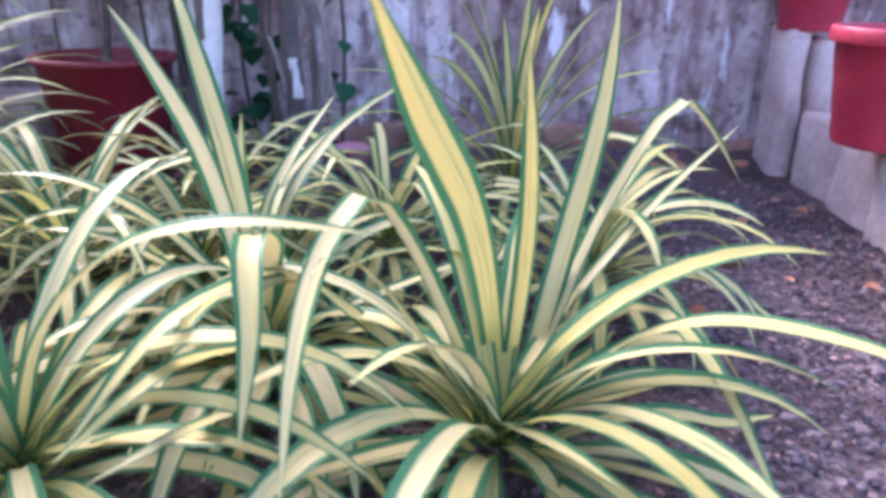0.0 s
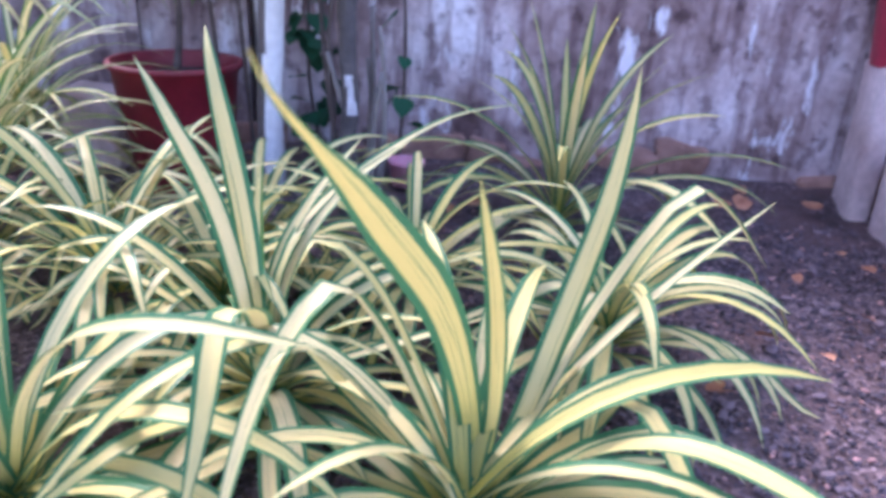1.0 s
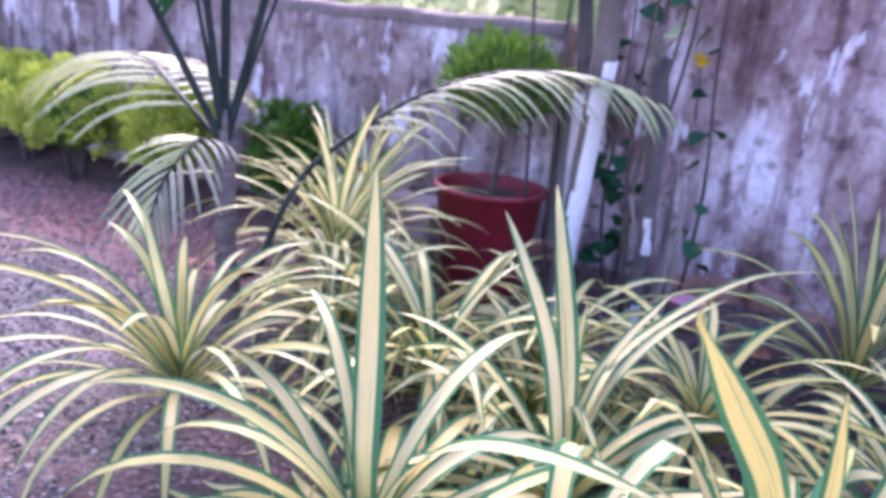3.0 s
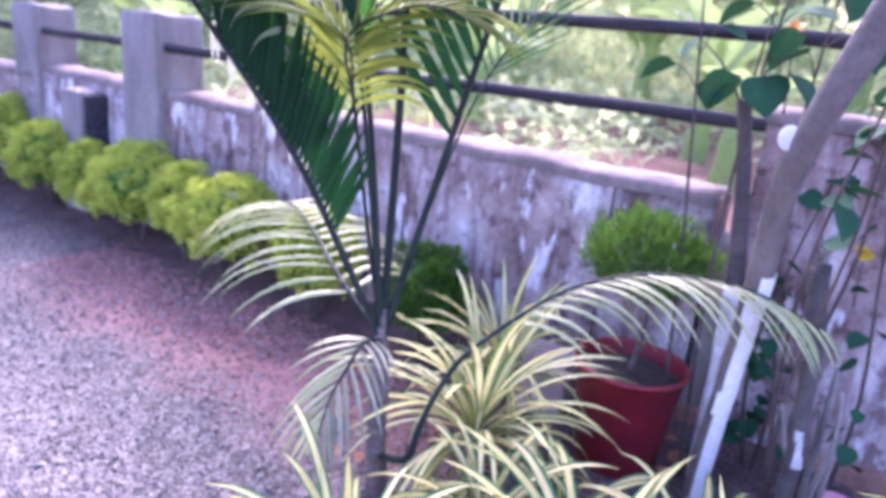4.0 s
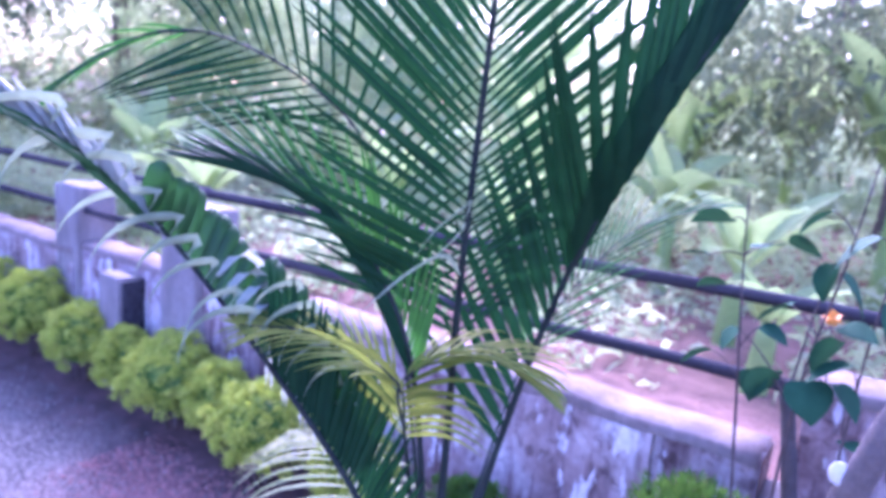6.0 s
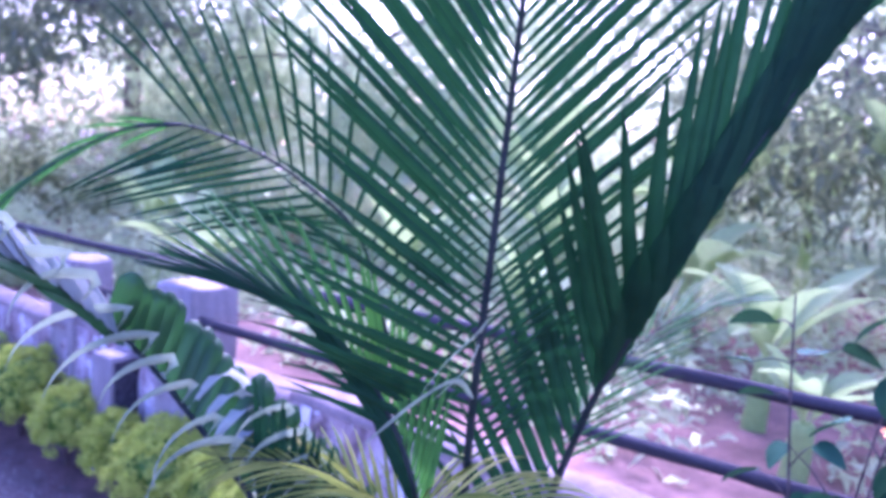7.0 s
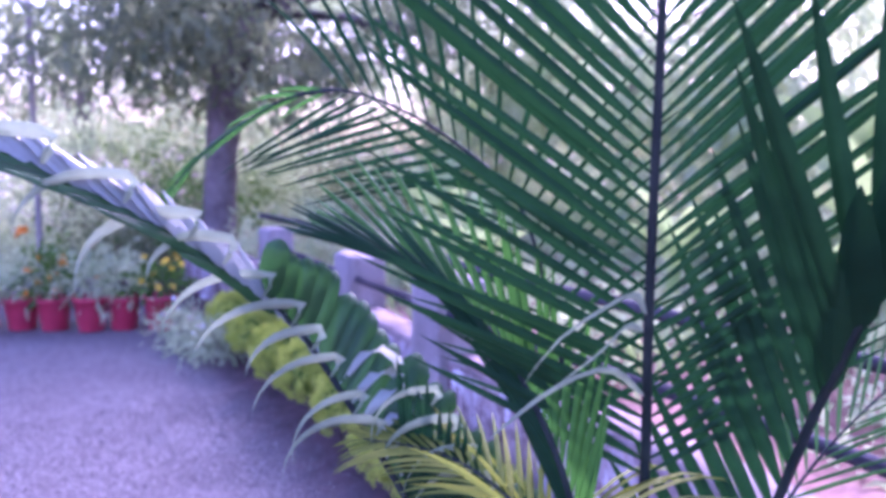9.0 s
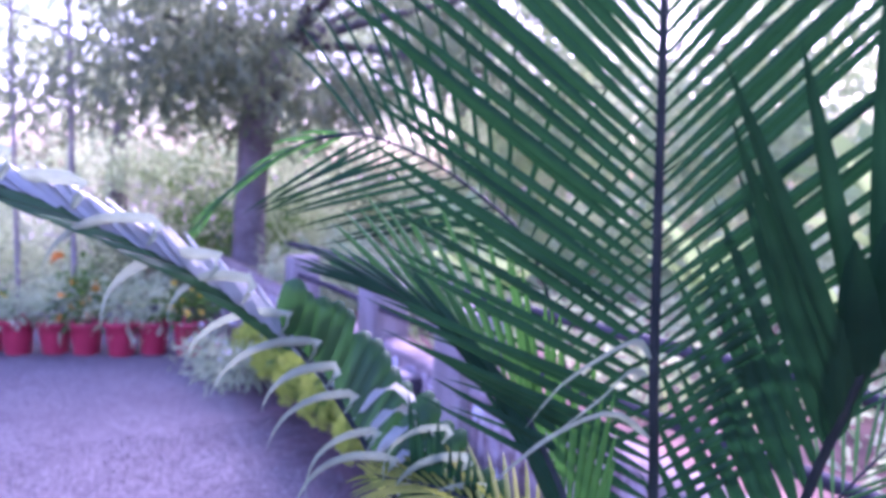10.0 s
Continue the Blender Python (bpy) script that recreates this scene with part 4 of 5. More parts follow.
# ---------------------------------------------------------------- potted bush
def flower_pot(name, at, radius, height, material, label, category="pot", group="", lip=0.13):
    p = thing(name, at, label, category, group)
    r = radius
    prof = [(r * 0.68, 0), (r * 0.70, 0.004), (r * 0.76, height * 0.3), (r * 0.775, height * 0.31), (r * 0.83, height * 0.58), (r * 0.845, height * 0.59), (r * (0.94 - 0.3 * lip), height * (0.99 - lip)), (r * 0.985, height * (1.0 - lip)), (r, height * (1.01 - lip) if lip > 0.06 else height * 0.975), (r * 1.0, height * 0.985), (r * 0.985, height), (r * 0.93, height), (r * 0.92, height * 0.98), (r * 0.88, height * 0.86), (r * 0.66, 0.012)]
    v, f = lathe(prof, 36)
    f.append(tuple(range(36))[::-1])
    piece("pot_body", v, f, material, p)
    vs, fs = lathe([(r * 0.885, height * 0.86), (r * 0.6, height * 0.88), (r * 0.3, height * 0.87), (0.001, height * 0.89)], 24)
    vs = [(a, b, c + 0.006 * noise.noise(Vector((a * 40, b * 40, 0)))) for a, b, c in vs]
    piece("soil", vs, fs, SOIL, p)
    return p


def potted_bush():
    p = flower_pot("potted_bush", (-0.20, 2.45, 0.0), 0.153, 0.30, POT, "dark green bush in a deep red plastic pot with ribs", "potted plant", "", 0.045)
    v, f = tube([(0, 0, 0.26), (0.01, 0.02, 0.4), (-0.01, 0.05, 0.52)], (0.010, 0.008, 0.005), 7, 10)
    piece("stem", v, f, TWIG, p)
    rng = np.random.default_rng(9)
    n = 2600
    d = rng.normal(size=(n, 3))
    d /= np.linalg.norm(d, axis=1)[:, None]
    lump = np.array([1 + 0.25 * noise.noise(Vector(q) * 2.4) for q in d])
    c = d * (lump * rng.uniform(0.25, 1, n) ** 0.45)[:, None] * np.array([0.17, 0.12, 0.12]) + np.array([-0.03, 0.08, 0.56])
    v, f = blades(c, d * 0.6 + rng.normal(size=(n, 3)) * 0.3 + np.array([0, 0, 0.8]), rng.uniform(0.02, 0.045, n), rng.uniform(0.006, 0.011, n), rng, 0.05)
    tagged(piece("foliage", v, f, BUSH, p, smooth=False), kind="stuff")


potted_bush()


def loose_block():
    b = thing("stone_block", (-0.47, 2.56, 0), "pale weathered stone block beside the red pot", "stone")
    v, f = box(-0.08, -0.06, -0.01, 0.08, 0.06, 0.20, 0.01, 3, 6, 0.015)
    piece("block", v, f, STONE, b)


def dead_stump(at, seed, label):
    rng = random.Random(seed)
    s = thing("dead_stump", at, label, "stump")
    for k in range(5):
        a = rng.uniform(0, 6.28)
        h = rng.uniform(0.2, 0.45)
        pts = [(0.02 * math.cos(a), 0.02 * math.sin(a), -0.02), (0.04 * math.cos(a), 0.04 * math.sin(a), h * 0.5), (0.05 * math.cos(a) + rng.uniform(-0.05, 0.05), 0.05 * math.sin(a), h)]
        v, f = tube(pts, (0.011, 0.008, 0.005), 7, 10, 0.004)
        piece("stick", v, f, STUMP, s)


loose_block()
dead_stump((0.26, 2.40, 0), 3, "broken grey dead stems beside the painted tree")


# ---------------------------------------------------------------- painted tree and its neighbours
def ragged_coat(tree, core, radii, facing, label, seed, paint=None):
    """Limewash left on the weather side of a trunk alone, with a ragged border."""
    v, f = tube(core, radii, 20, None, 0.003)
    keep = []
    for q in f:
        if len(q) > 4:
            continue
        m = np.mean([v[i] for i in q], axis=0)
        o = m - core[np.argmin(np.abs(core[:, 2] - m[2]))]
        if o @ np.array(facing) > 0.42 * radii[0] + 0.8 * radii[0] * noise.noise(Vector(m) * 22 + Vector((seed, 0, 0))):
            keep.append(q)
    piece("limewash_coat", v, keep, paint or SPOT, tree, label)


def painted_tree():
    t = thing("small_tree", (0.03, 2.38, 0), "slim leaning tree with a limewashed lower trunk", "tree")
    path = [(0.03, 2.39, -0.03), (0.04, 2.385, 0.2), (0.072, 2.345, 0.62), (0.089, 2.28, 0.86), (0.12, 2.24, 0.98), (0.175, 2.24, 1.15), (0.27, 2.25, 1.4), (0.36, 2.3, 1.8), (0.42, 2.4, 2.4)]
    c = smooth_path(path, 40)
    v, f = tube(under(t, c), (0.026, 0.026, 0.030, 0.038, 0.036, 0.026), 14, None, 0.004)
    piece("trunk", v, f, BARK, t)
    ragged_coat(t, np.array(under(t, c[:12])), (0.0285, 0.0285, 0.0318), (0.92, -0.38, 0), "flaking white limewash on the trunk", 0)
    p = np.array((0.082, 2.236, 0.957)) - np.array(t.location)
    bm = bmesh.new()
    bmesh.ops.create_uvsphere(bm, u_segments=12, v_segments=8, radius=1)
    vs = [(p[0] + q.co.x * 0.022, p[1] + q.co.y * 0.008, p[2] + q.co.z * 0.026) for q in bm.verts]
    fs = [[q.index for q in g.verts] for g in bm.faces]
    bm.free()
    piece("limewash_spot", vs, fs, SPOT, t, "round white limewash spot")
    # crown, high over the wall
    rng = np.random.default_rng(4)
    limbs = [[c[-1], c[-1] + np.array(q)] for q in ((0.5, 0.5, 0.6), (-0.5, 0.7, 0.7), (0.2, -0.3, 0.8), (0.9, 0.9, 0.3))]
    for a, b in limbs:
        v, f = tube(under(t, [a, (a + b) / 2 + np.array([0, 0, 0.06]), b]), (0.018, 0.006), 7, 8)
        piece("limb", v, f, BARK, t)
    return t


painted_tree()


def broad_leaf_shape(p, d, size, rng):
    """A heart-shaped leaf with a bent midrib."""
    d = np.asarray(d, float) / np.linalg.norm(d)
    s = np.cross(d, (0, 0, 1))
    s = s / (np.linalg.norm(s) + 1e-9)
    tilt = rng.uniform(-0.6, 0.6)
    up = np.cross(s, d)
    s = s * math.cos(tilt) + up * math.sin(tilt)
    up = np.cross(s, d)
    prof = ((0.0, 0.30), (0.12, 0.46), (0.3, 0.52), (0.5, 0.48), (0.7, 0.34), (0.86, 0.17), (1.0, 0.0))
    verts, faces = [], []
    for k, w in prof:
        m = p + d * size * k - up * size * 0.18 * k * k
        for x in (-1, 0, 1):
            verts.append(m + s * w * size * x + up * abs(x) * w * size * 0.18)
    for i in range(len(prof) - 1):
        for j in range(2):
            a = i * 3 + j
            faces.append((a, a + 1, a + 4, a + 3))
    return verts, faces


def broadleaf_shrub(at, stems, leaves, seed, label, size=(0.05, 0.085), zmin=0.25, material=BROADLEAF, tall=(0.9, 1.4)):
    rng = random.Random(seed)
    s = thing("broadleaf_shrub", (at[0], at[1], 0), label, "shrub", "broad-leaved shrubs by the painted tree")
    for k in range(stems):
        a = rng.uniform(0, 6.28)
        h = rng.uniform(*tall)
        lean = rng.uniform(0.08, 0.24)
        pts = [np.array((0.03 * math.cos(a), 0.03 * math.sin(a), 0))]
        for u in (0.25, 0.5, 0.75, 1.0):
            pts.append(np.array((u * lean * math.cos(a) + rng.uniform(-0.045, 0.045), u * lean * math.sin(a) + rng.uniform(-0.045, 0.045), h * u)))
        c = smooth_path(pts, 16)
        v, f = tube(c, (0.0065, 0.0042, 0.002), 6)
        piece("stem", v, f, TWIG, s)
        for j in range(leaves):
            q = rng.uniform(zmin, 1)
            p = c[int(q * 16)]
            b = rng.uniform(0, 6.28)
            d = np.array((math.cos(b), math.sin(b), rng.uniform(-1.1, 0.3)))
            v, f = broad_leaf_shape(p + d * 0.025, d, rng.uniform(*size), rng)
            piece("leaf", v, f, material, s)
    return s


def fence_shrub():
    """Two thin stems that reach over the rails, with flat round leaves on long stalks."""
    s = thing("broadleaf_shrub", (-0.06, 2.48, 0), "tall thin shrub with flat round dark leaves before the fence", "shrub", "broad-leaved shrubs by the painted tree")
    rng = random.Random(15)
    stems = []
    for path in ([(-0.10, 2.50, -0.02), (-0.13, 2.49, 0.5), (-0.17, 2.47, 0.95), (-0.20, 2.46, 1.25), (-0.215, 2.45, 1.46)], [(-0.03, 2.49, -0.02), (-0.06, 2.48, 0.6), (-0.04, 2.46, 1.05), (0.0, 2.45, 1.30), (0.03, 2.44, 1.55)], [(0.02, 2.50, -0.02), (0.05, 2.49, 0.6), (0.07, 2.47, 1.1), (0.10, 2.46, 1.42)]):
        c = np.array(under(s, smooth_path(path, 20)))
        v, f = tube(c, (0.006, 0.0045, 0.002), 6)
        piece("stem", v, f, TWIG, s)
        stems.append(c)
    spots = [(-0.25, 1.39, 0.10), (-0.18, 1.33, 0.08), (0.0, 1.30, 0.11), (-0.24, 1.07, 0.085), (-0.23, 1.235, 0.085), (-0.09, 1.215, 0.09), (0.05, 1.12, 0.10), (0.06, 1.40, 0.11), (-0.12, 1.36, 0.08), (0.11, 1.27, 0.10), (-0.04, 1.44, 0.09), (0.13, 1.16, 0.09), (-0.14, 1.16, 0.07), (-0.28, 1.30, 0.07), (0.02, 1.20, 0.08)]
    for x, z, size in spots:
        tip = np.array((x, 2.45 + rng.uniform(-0.04, 0.03), z)) - np.array(s.location)
        q = min((c[i] for c in stems for i in range(8, 21)), key=lambda w: np.linalg.norm(w - tip - np.array((0, 0, -0.03))))
        d = tip - q
        d = np.array((d[0] + rng.uniform(-0.02, 0.02), d[1] * 0.5, rng.uniform(-0.05, 0.01)))
        v, f = tube([q, (q + tip) / 2 + np.array((0, 0, 0.01)), tip], (0.0022, 0.0016, 0.0012), 5, 5)
        piece("leaf_stalk", v, f, TWIG, s)
        v, f = broad_leaf_shape(tip, d, size, rng)
        piece("leaf", v, f, BROADLEAF, s)


fence_shrub()
broadleaf_shrub((0.19, 2.46), 3, 10, 6, "thin broad-leaved shrub with bare lower stems", (0.05, 0.095), 0.5, BROADLEAF, (1.15, 1.55))
broadleaf_shrub((0.12, 2.60), 2, 18, 7, "broad-leaved shrub against the stained wall", (0.045, 0.075), 0.15)
broadleaf_shrub((0.30, 2.56), 1, 20, 8, "sparse broad-leaved shrub at the foot of the wall", (0.035, 0.06), 0.08)


def broken_trunk():
    """A thin dead trunk with a splintered top and patches of limewash."""
    s = thing("dead_tree", (0.235, 2.31, 0), "thin grey dead trunk with a splintered top and limewash patches", "tree")
    path = [(0.235, 2.30, -0.02), (0.232, 2.34, 0.2), (0.21, 2.42, 0.45), (0.17, 2.50, 0.66)]
    v, f = tube(under(s, path), (0.018, 0.018, 0.022, 0.025), 12, 20, 0.006)
    piece("shaft", v, f, BARK_DARK, s)
    rng = random.Random(31)
    for k in range(7):
        a = 0.9 * k
        b = np.array((0.17 + 0.016 * math.cos(a), 2.50 + 0.016 * math.sin(a), 0.62))
        v, f = tube(under(s, [b, b + np.array((-0.008, 0.012, 0.05)), b + np.array((rng.uniform(-0.03, 0.02), rng.uniform(0, 0.03), rng.uniform(0.08, 0.16)))]), (0.009, 0.007, 0.002), 6, 8, 0.003)
        piece("splinter", v, f, STUMP, s)
    c = smooth_path(path, 60)
    for z0, z1, w in ((0.02, 0.11, 0.019), (0.22, 0.31, 0.0195)):
        ragged_coat(s, np.array(under(s, [q for q in c if z0 <= q[2] <= z1])), (w, w), (0.75, -0.66, 0), "patch of white limewash", 3, LIME)


broken_trunk()


def slim_trunk():
    """A slim dark stem beside the painted tree, with a crown of large dark leaves."""
    s = thing("slim_tree", (0.0, 2.50, 0), "slim dark stem with a limewashed foot and large dark leaves", "tree")
    path = [(0.012, 2.50, -0.02), (0.005, 2.50, 0.4), (-0.01, 2.50, 0.64), (-0.055, 2.50, 0.93), (-0.075, 2.505, 1.0)]
    v, f = tube(under(s, path), (0.024, 0.022, 0.021, 0.016), 10, 24, 0.003)
    piece("trunk", v, f, BARK_DARK, s)
    v, f = tube(under(s, path[:2] + [(-0.002, 2.50, 0.56)]), (0.0255, 0.024, 0.0235), 10, 12, 0.003)
    piece("limewash_coat", v, f, LIME, s, "white limewash on the foot of the stem")
    rng = random.Random(8)
    for x, y, z, size in ((-0.10, 2.46, 1.06, 0.10), (-0.03, 2.44, 1.06, 0.10), (0.03, 2.44, 1.07, 0.09), (-0.14, 2.48, 1.04, 0.07), (0.02, 2.47, 1.16, 0.10), (-0.20, 2.50, 1.13, 0.07), (-0.02, 2.45, 1.33, 0.09)):
        d = np.array((rng.uniform(-0.7, 0.7), rng.uniform(-0.5, 0.1), -0.6))
        v, f = broad_leaf_shape(np.array((x, y - 2.50, z)), d, size, rng)
        piece("leaf", v, f, BROADLEAF, s)
        v, f = tube([(-0.07, 0.005, 0.98), ((x - 0.07) / 2, (y - 2.5) / 2, (0.98 + z) / 2 + 0.02), (x, y - 2.50, z)], (0.004, 0.0025, 0.0015), 5, 6)
        piece("leaf_stalk", v, f, TWIG, s)


slim_trunk()


# ---------------------------------------------------------------- stone edging with pots
def edging():
    rng = random.Random(2)
    specs = ((1.42, 2.62, 0.13, 0.385, 0.055, 3), (1.487, 2.60, 0.12, 0.36, 0.058, 3), (1.45, 2.42, 0.19, 0.19, 0.12, 2), (1.43, 2.22, 0.20, 0.19, 0.12, -2), (1.395, 2.01, 0.20, 0.185, 0.12, 2), (1.36, 1.80, 0.20, 0.19, 0.12, -1), (1.33, 1.59, 0.20, 0.19, 0.12, 1))
    for x, y, ln, h, th, lean in specs:
        x += 0.025
        b = thing("edging_stone", (x, y, 0), "limewashed stone block set upright in the earth" if h < 0.3 else "tall limewashed stone slab leaning at the wall", "stone", "limewashed edging stones")
        v, f = box(-0.02, -ln / 2, -0.03, th - 0.02, ln / 2, h, 0.008, 3, rng.randint(0, 99), 0.014)
        piece("block", v, f, STONE, b)
        b.rotation_euler = (radians(lean * 0.5), radians(-lean), radians(rng.uniform(-4, 4)))
    s = thing("raised_bed", (0, 0, 0), "raised bed of dark earth behind the edging stones", "bed", kind="structure")
    xs, ys = np.linspace(1.52, 6.4, 60), np.linspace(1.15, 2.70, 24)
    verts = []
    for y in ys:
        for x in xs:
            k = min(1.0, (y - 1.15) / 0.35, (6.4 - x) / 0.5)
            verts.append((x, y, -0.02 + 0.19 * k ** 0.6 + 0.02 * noise.noise(Vector((x * 5, y * 5, 0)))))
    faces = [(j * 60 + i, j * 60 + i + 1, (j + 1) * 60 + i + 1, (j + 1) * 60 + i) for j in range(23) for i in range(59)]
    piece("earth", verts, faces, GROUND, s)


edging()
flower_pot("flower_pot", (1.40, 2.12, 0.195), 0.13, 0.22, POT_BRIGHT, "bright red ribbed plastic pot on the stone edging", "pot", "red pots on the edging")
flower_pot("flower_pot", (1.47, 2.60, 0.375), 0.105, 0.19, POT_BRIGHT, "bright red plastic pot on a tall slab", "pot", "red pots on the edging")


# ---------------------------------------------------------------- far side of the wall
def bank():
    xs, ys = np.linspace(-11, 6, 110), np.r_[2.90, np.linspace(2.93, 5, 26), np.linspace(5.3, 18, 26)]
    verts = []
    for y in ys:
        for x in xs:
            left = max(0.0, min(1.0, (-3.2 - x) / 2))
            z = 0.57 - 0.25 * left + 0.05 * noise.noise(Vector((x * 1.6, y * 1.6, 0))) + 0.05 * noise.noise(Vector((x * 5, y * 5, 3))) + 0.05 * max(0, y - 5)
            verts.append((x, y, z if y > 2.91 else -0.2))
    w = len(xs)
    faces = [(j * w + i, j * w + i + 1, (j + 1) * w + i + 1, (j + 1) * w + i) for j in range(len(ys) - 1) for i in range(w - 1)]
    tagged(piece("earth_bank", verts, faces, EARTH), "bank of orange-pink earth held by the wall", "bank", kind="structure")


EARTH = two_tone("orange_earth", (0.14, 0.075, 0.055), (0.36, 0.20, 0.155), 3.5, 0.95, 30, 0.7, 0.02)
bank()


def banana(at, count, height, seed):
    rng = random.Random(seed)
    b = thing("banana_plant", at, "bright green banana plant with broad torn leaves", "plant", "banana plants beyond the wall")
    v, f = tube([(0, 0, -0.1), (0.02, 0, height * 0.45)], (0.06, 0.04), 9, 8)
    piece("stem", v, f, BANANA, b)
    for k in range(count):
        a = 2.4 * k + rng.uniform(-0.3, 0.3)
        pts = arc((0.02, 0, height * 0.4), a, radians(rng.uniform(55, 85)), height * rng.uniform(0.6, 0.9), radians(rng.uniform(40, 110)))
        pts = [q + np.array([0, 0, 0]) for q in pts]
        v, f, uv = strap(pts, height * rng.uniform(0.16, 0.24), 14, (-math.sin(a), math.cos(a), 0), rng.uniform(-0.4, 0.4), 0.2, ((0, 0.05), (0.2, 0.1), (0.3, 0.7), (0.6, 1.0), (0.85, 0.7), (1, 0.05)))
        piece("leaf", v, f, BANANA, b)


for i, (x, y, z, h) in enumerate(((-1.2, 5.0, 0.55, 1.0), (-0.1, 5.6, 0.6, 1.5), (0.5, 4.4, 0.55, 0.9), (-2.4, 5.6, 0.6, 1.1), (-4.3, 4.0, 0.35, 0.9), (-5.6, 4.4, 0.35, 1.1), (1.5, 6.2, 0.6, 1.4), (-3.4, 7.0, 0.7, 1.5), (-1.0, 7.4, 0.7, 1.5), (-1.9, 4.3, 0.57, 0.7), (-0.6, 4.2, 0.57, 0.75), (-3.0, 4.6, 0.5, 0.9), (-1.5, 6.0, 0.62, 1.3), (-0.35, 3.7, 0.57, 0.55), (0.3, 5.2, 0.6, 1.2))):
    banana((x, y, z), 8, h, 60 + i)


def reeds(at, count, height, seed, material, label):
    rng = random.Random(seed)
    b = thing("tall_grass", at, label, "grass", "tufts beyond the wall")
    many = []
    for k in range(count):
        a = rng.uniform(0, 6.28)
        q = (rng.gauss(0, 0.12), rng.gauss(0, 0.12), 0)
        v, f, _ = strap(arc(q, a, radians(rng.uniform(60, 88)), height * rng.uniform(0.6, 1), radians(rng.uniform(20, 90)), 6), height * 0.05, 7, (-math.sin(a), math.cos(a), 0))
        many.append((v, f))
    v, f = joined(*many)
    tagged(piece("blades", v, f, material, b), kind="stuff")


rr = random.Random(44)
for i in range(26):
    x, y = rr.uniform(-5.5, 2.2), rr.uniform(3.3, 5.2)
    reeds((x, y, 0.5 if x > -3.5 else 0.3), rr.randint(9, 16), rr.uniform(0.25, 0.6), 200 + i, BANANA if i % 3 else FARLEAF, "tuft of bright green blades on the earth bank")


def thicket(at, size, count, leaf, material, seed, label, name="bushes"):
    rng = np.random.default_rng(seed)
    d = rng.normal(size=(count, 3))
    clumps = rng.normal(size=(14, 3)) * 0.45
    c = (clumps[rng.integers(0, 14, count)] + d * 0.22) * np.array(size)
    c[:, 2] = np.abs(c[:, 2] + size[2] * 0.3)
    v, f = blades(c, d + np.array([0, 0, 0.2]), rng.uniform(0.6, 1.4, count) * leaf, rng.uniform(0.6, 1.2, count) * leaf * 0.55, rng, 0.3)
    o = piece(name, v, f, material, smooth=False)
    o.location = at
    tagged(o, label, "bushes", kind="stuff")


def big_tree(base, pts, radii, crown, size, count, leaf, material, seed, label, low):
    t = thing("tree", base, label, "tree", "trees behind the garden")
    v, f = tube(under(t, pts), radii, 12, 24, 0.02)
    piece("trunk", v, f, BARK_FAR, t)
    rng = np.random.default_rng(seed)
    top = np.array(pts[-1])
    cl = []
    for k in range(crown):
        w = rng.normal(size=3)
        e = top + w / np.linalg.norm(w) * rng.uniform(0.2, 1) ** 0.5 * np.array(size) * 0.62
        e[2] = low + size[2] * rng.uniform(0, 1) ** 1.3
        cl.append(e)
        if k % 5:
            continue
        v, f = tube(under(t, [top * 0.9 + np.array(pts[-2]) * 0.1, (top + e) / 2 + rng.normal(size=3) * 0.1, e]), (radii[-1] * 0.42, radii[-1] * 0.1), 6, 8)
        piece("limb", v, f, BARK_DARK, t)
    cl = np.array(cl)
    c = cl[rng.integers(0, crown, count)] + rng.normal(size=(count, 3)).clip(-1.7, 1.7) * np.array([0.36, 0.36, 0.26]) - np.array(base)
    v, f = blades(c, rng.normal(size=(count, 3)), rng.uniform(0.6, 1.4, count) * leaf, rng.uniform(0.6, 1.2, count) * leaf * 0.5, rng, 0.4)
    tagged(piece("crown", v, f, material, t, smooth=False), kind="stuff")


big_tree((-8.6, 3.18, 0), [(-8.6, 3.15, -0.05), (-8.60, 3.18, 0.55), (-8.64, 3.25, 1.7), (-8.55, 3.39, 2.62), (-8.39, 3.65, 3.2)], (0.22, 0.19, 0.18, 0.23, 0.18), 60, (4.6, 4.6, 2.4), 15000, 0.13, FARDARK, 1, "old tree with a thick dark forked trunk beyond the hedge", 2.3)
big_tree((-0.2, 6.6, 0.5), [(-0.2, 6.6, 0.3), (-0.15, 6.5, 1.6), (-0.1, 6.3, 2.6)], (0.08, 0.06, 0.045), 56, (3.8, 1.8, 1.9), 10500, 0.10, FARDARK, 2, "dark leafy tree beyond the wall", 1.7)
big_tree((-1.6, 12, 0.6), [(-1.6, 12, 0.4), (-1.5, 12, 2.0), (-1.4, 12, 3.4)], (0.2, 0.15, 0.1), 44, (5, 4, 4.0), 8000, 0.16, FARLEAF, 3, "broad green tree in the distance, paled by haze in the leaf colour", 2.0)
big_tree((-12, 8, 0.3), [(-12, 8, 0), (-12, 8, 2.5), (-11.8, 8, 3.8)], (0.22, 0.16, 0.1), 60, (6, 5, 4), 13000, 0.17, FARLEAF, 4, "tall green tree in the distance", 1.8)
big_tree((-13.5, 2, 0.0), [(-13.5, 2, 0), (-13.6, 2.2, 2.5), (-13.5, 2, 3.6)], (0.2, 0.15, 0.1), 44, (4, 7, 3.5), 8500, 0.16, FARLEAF, 5, "tall dark tree behind the yard", 1.6)
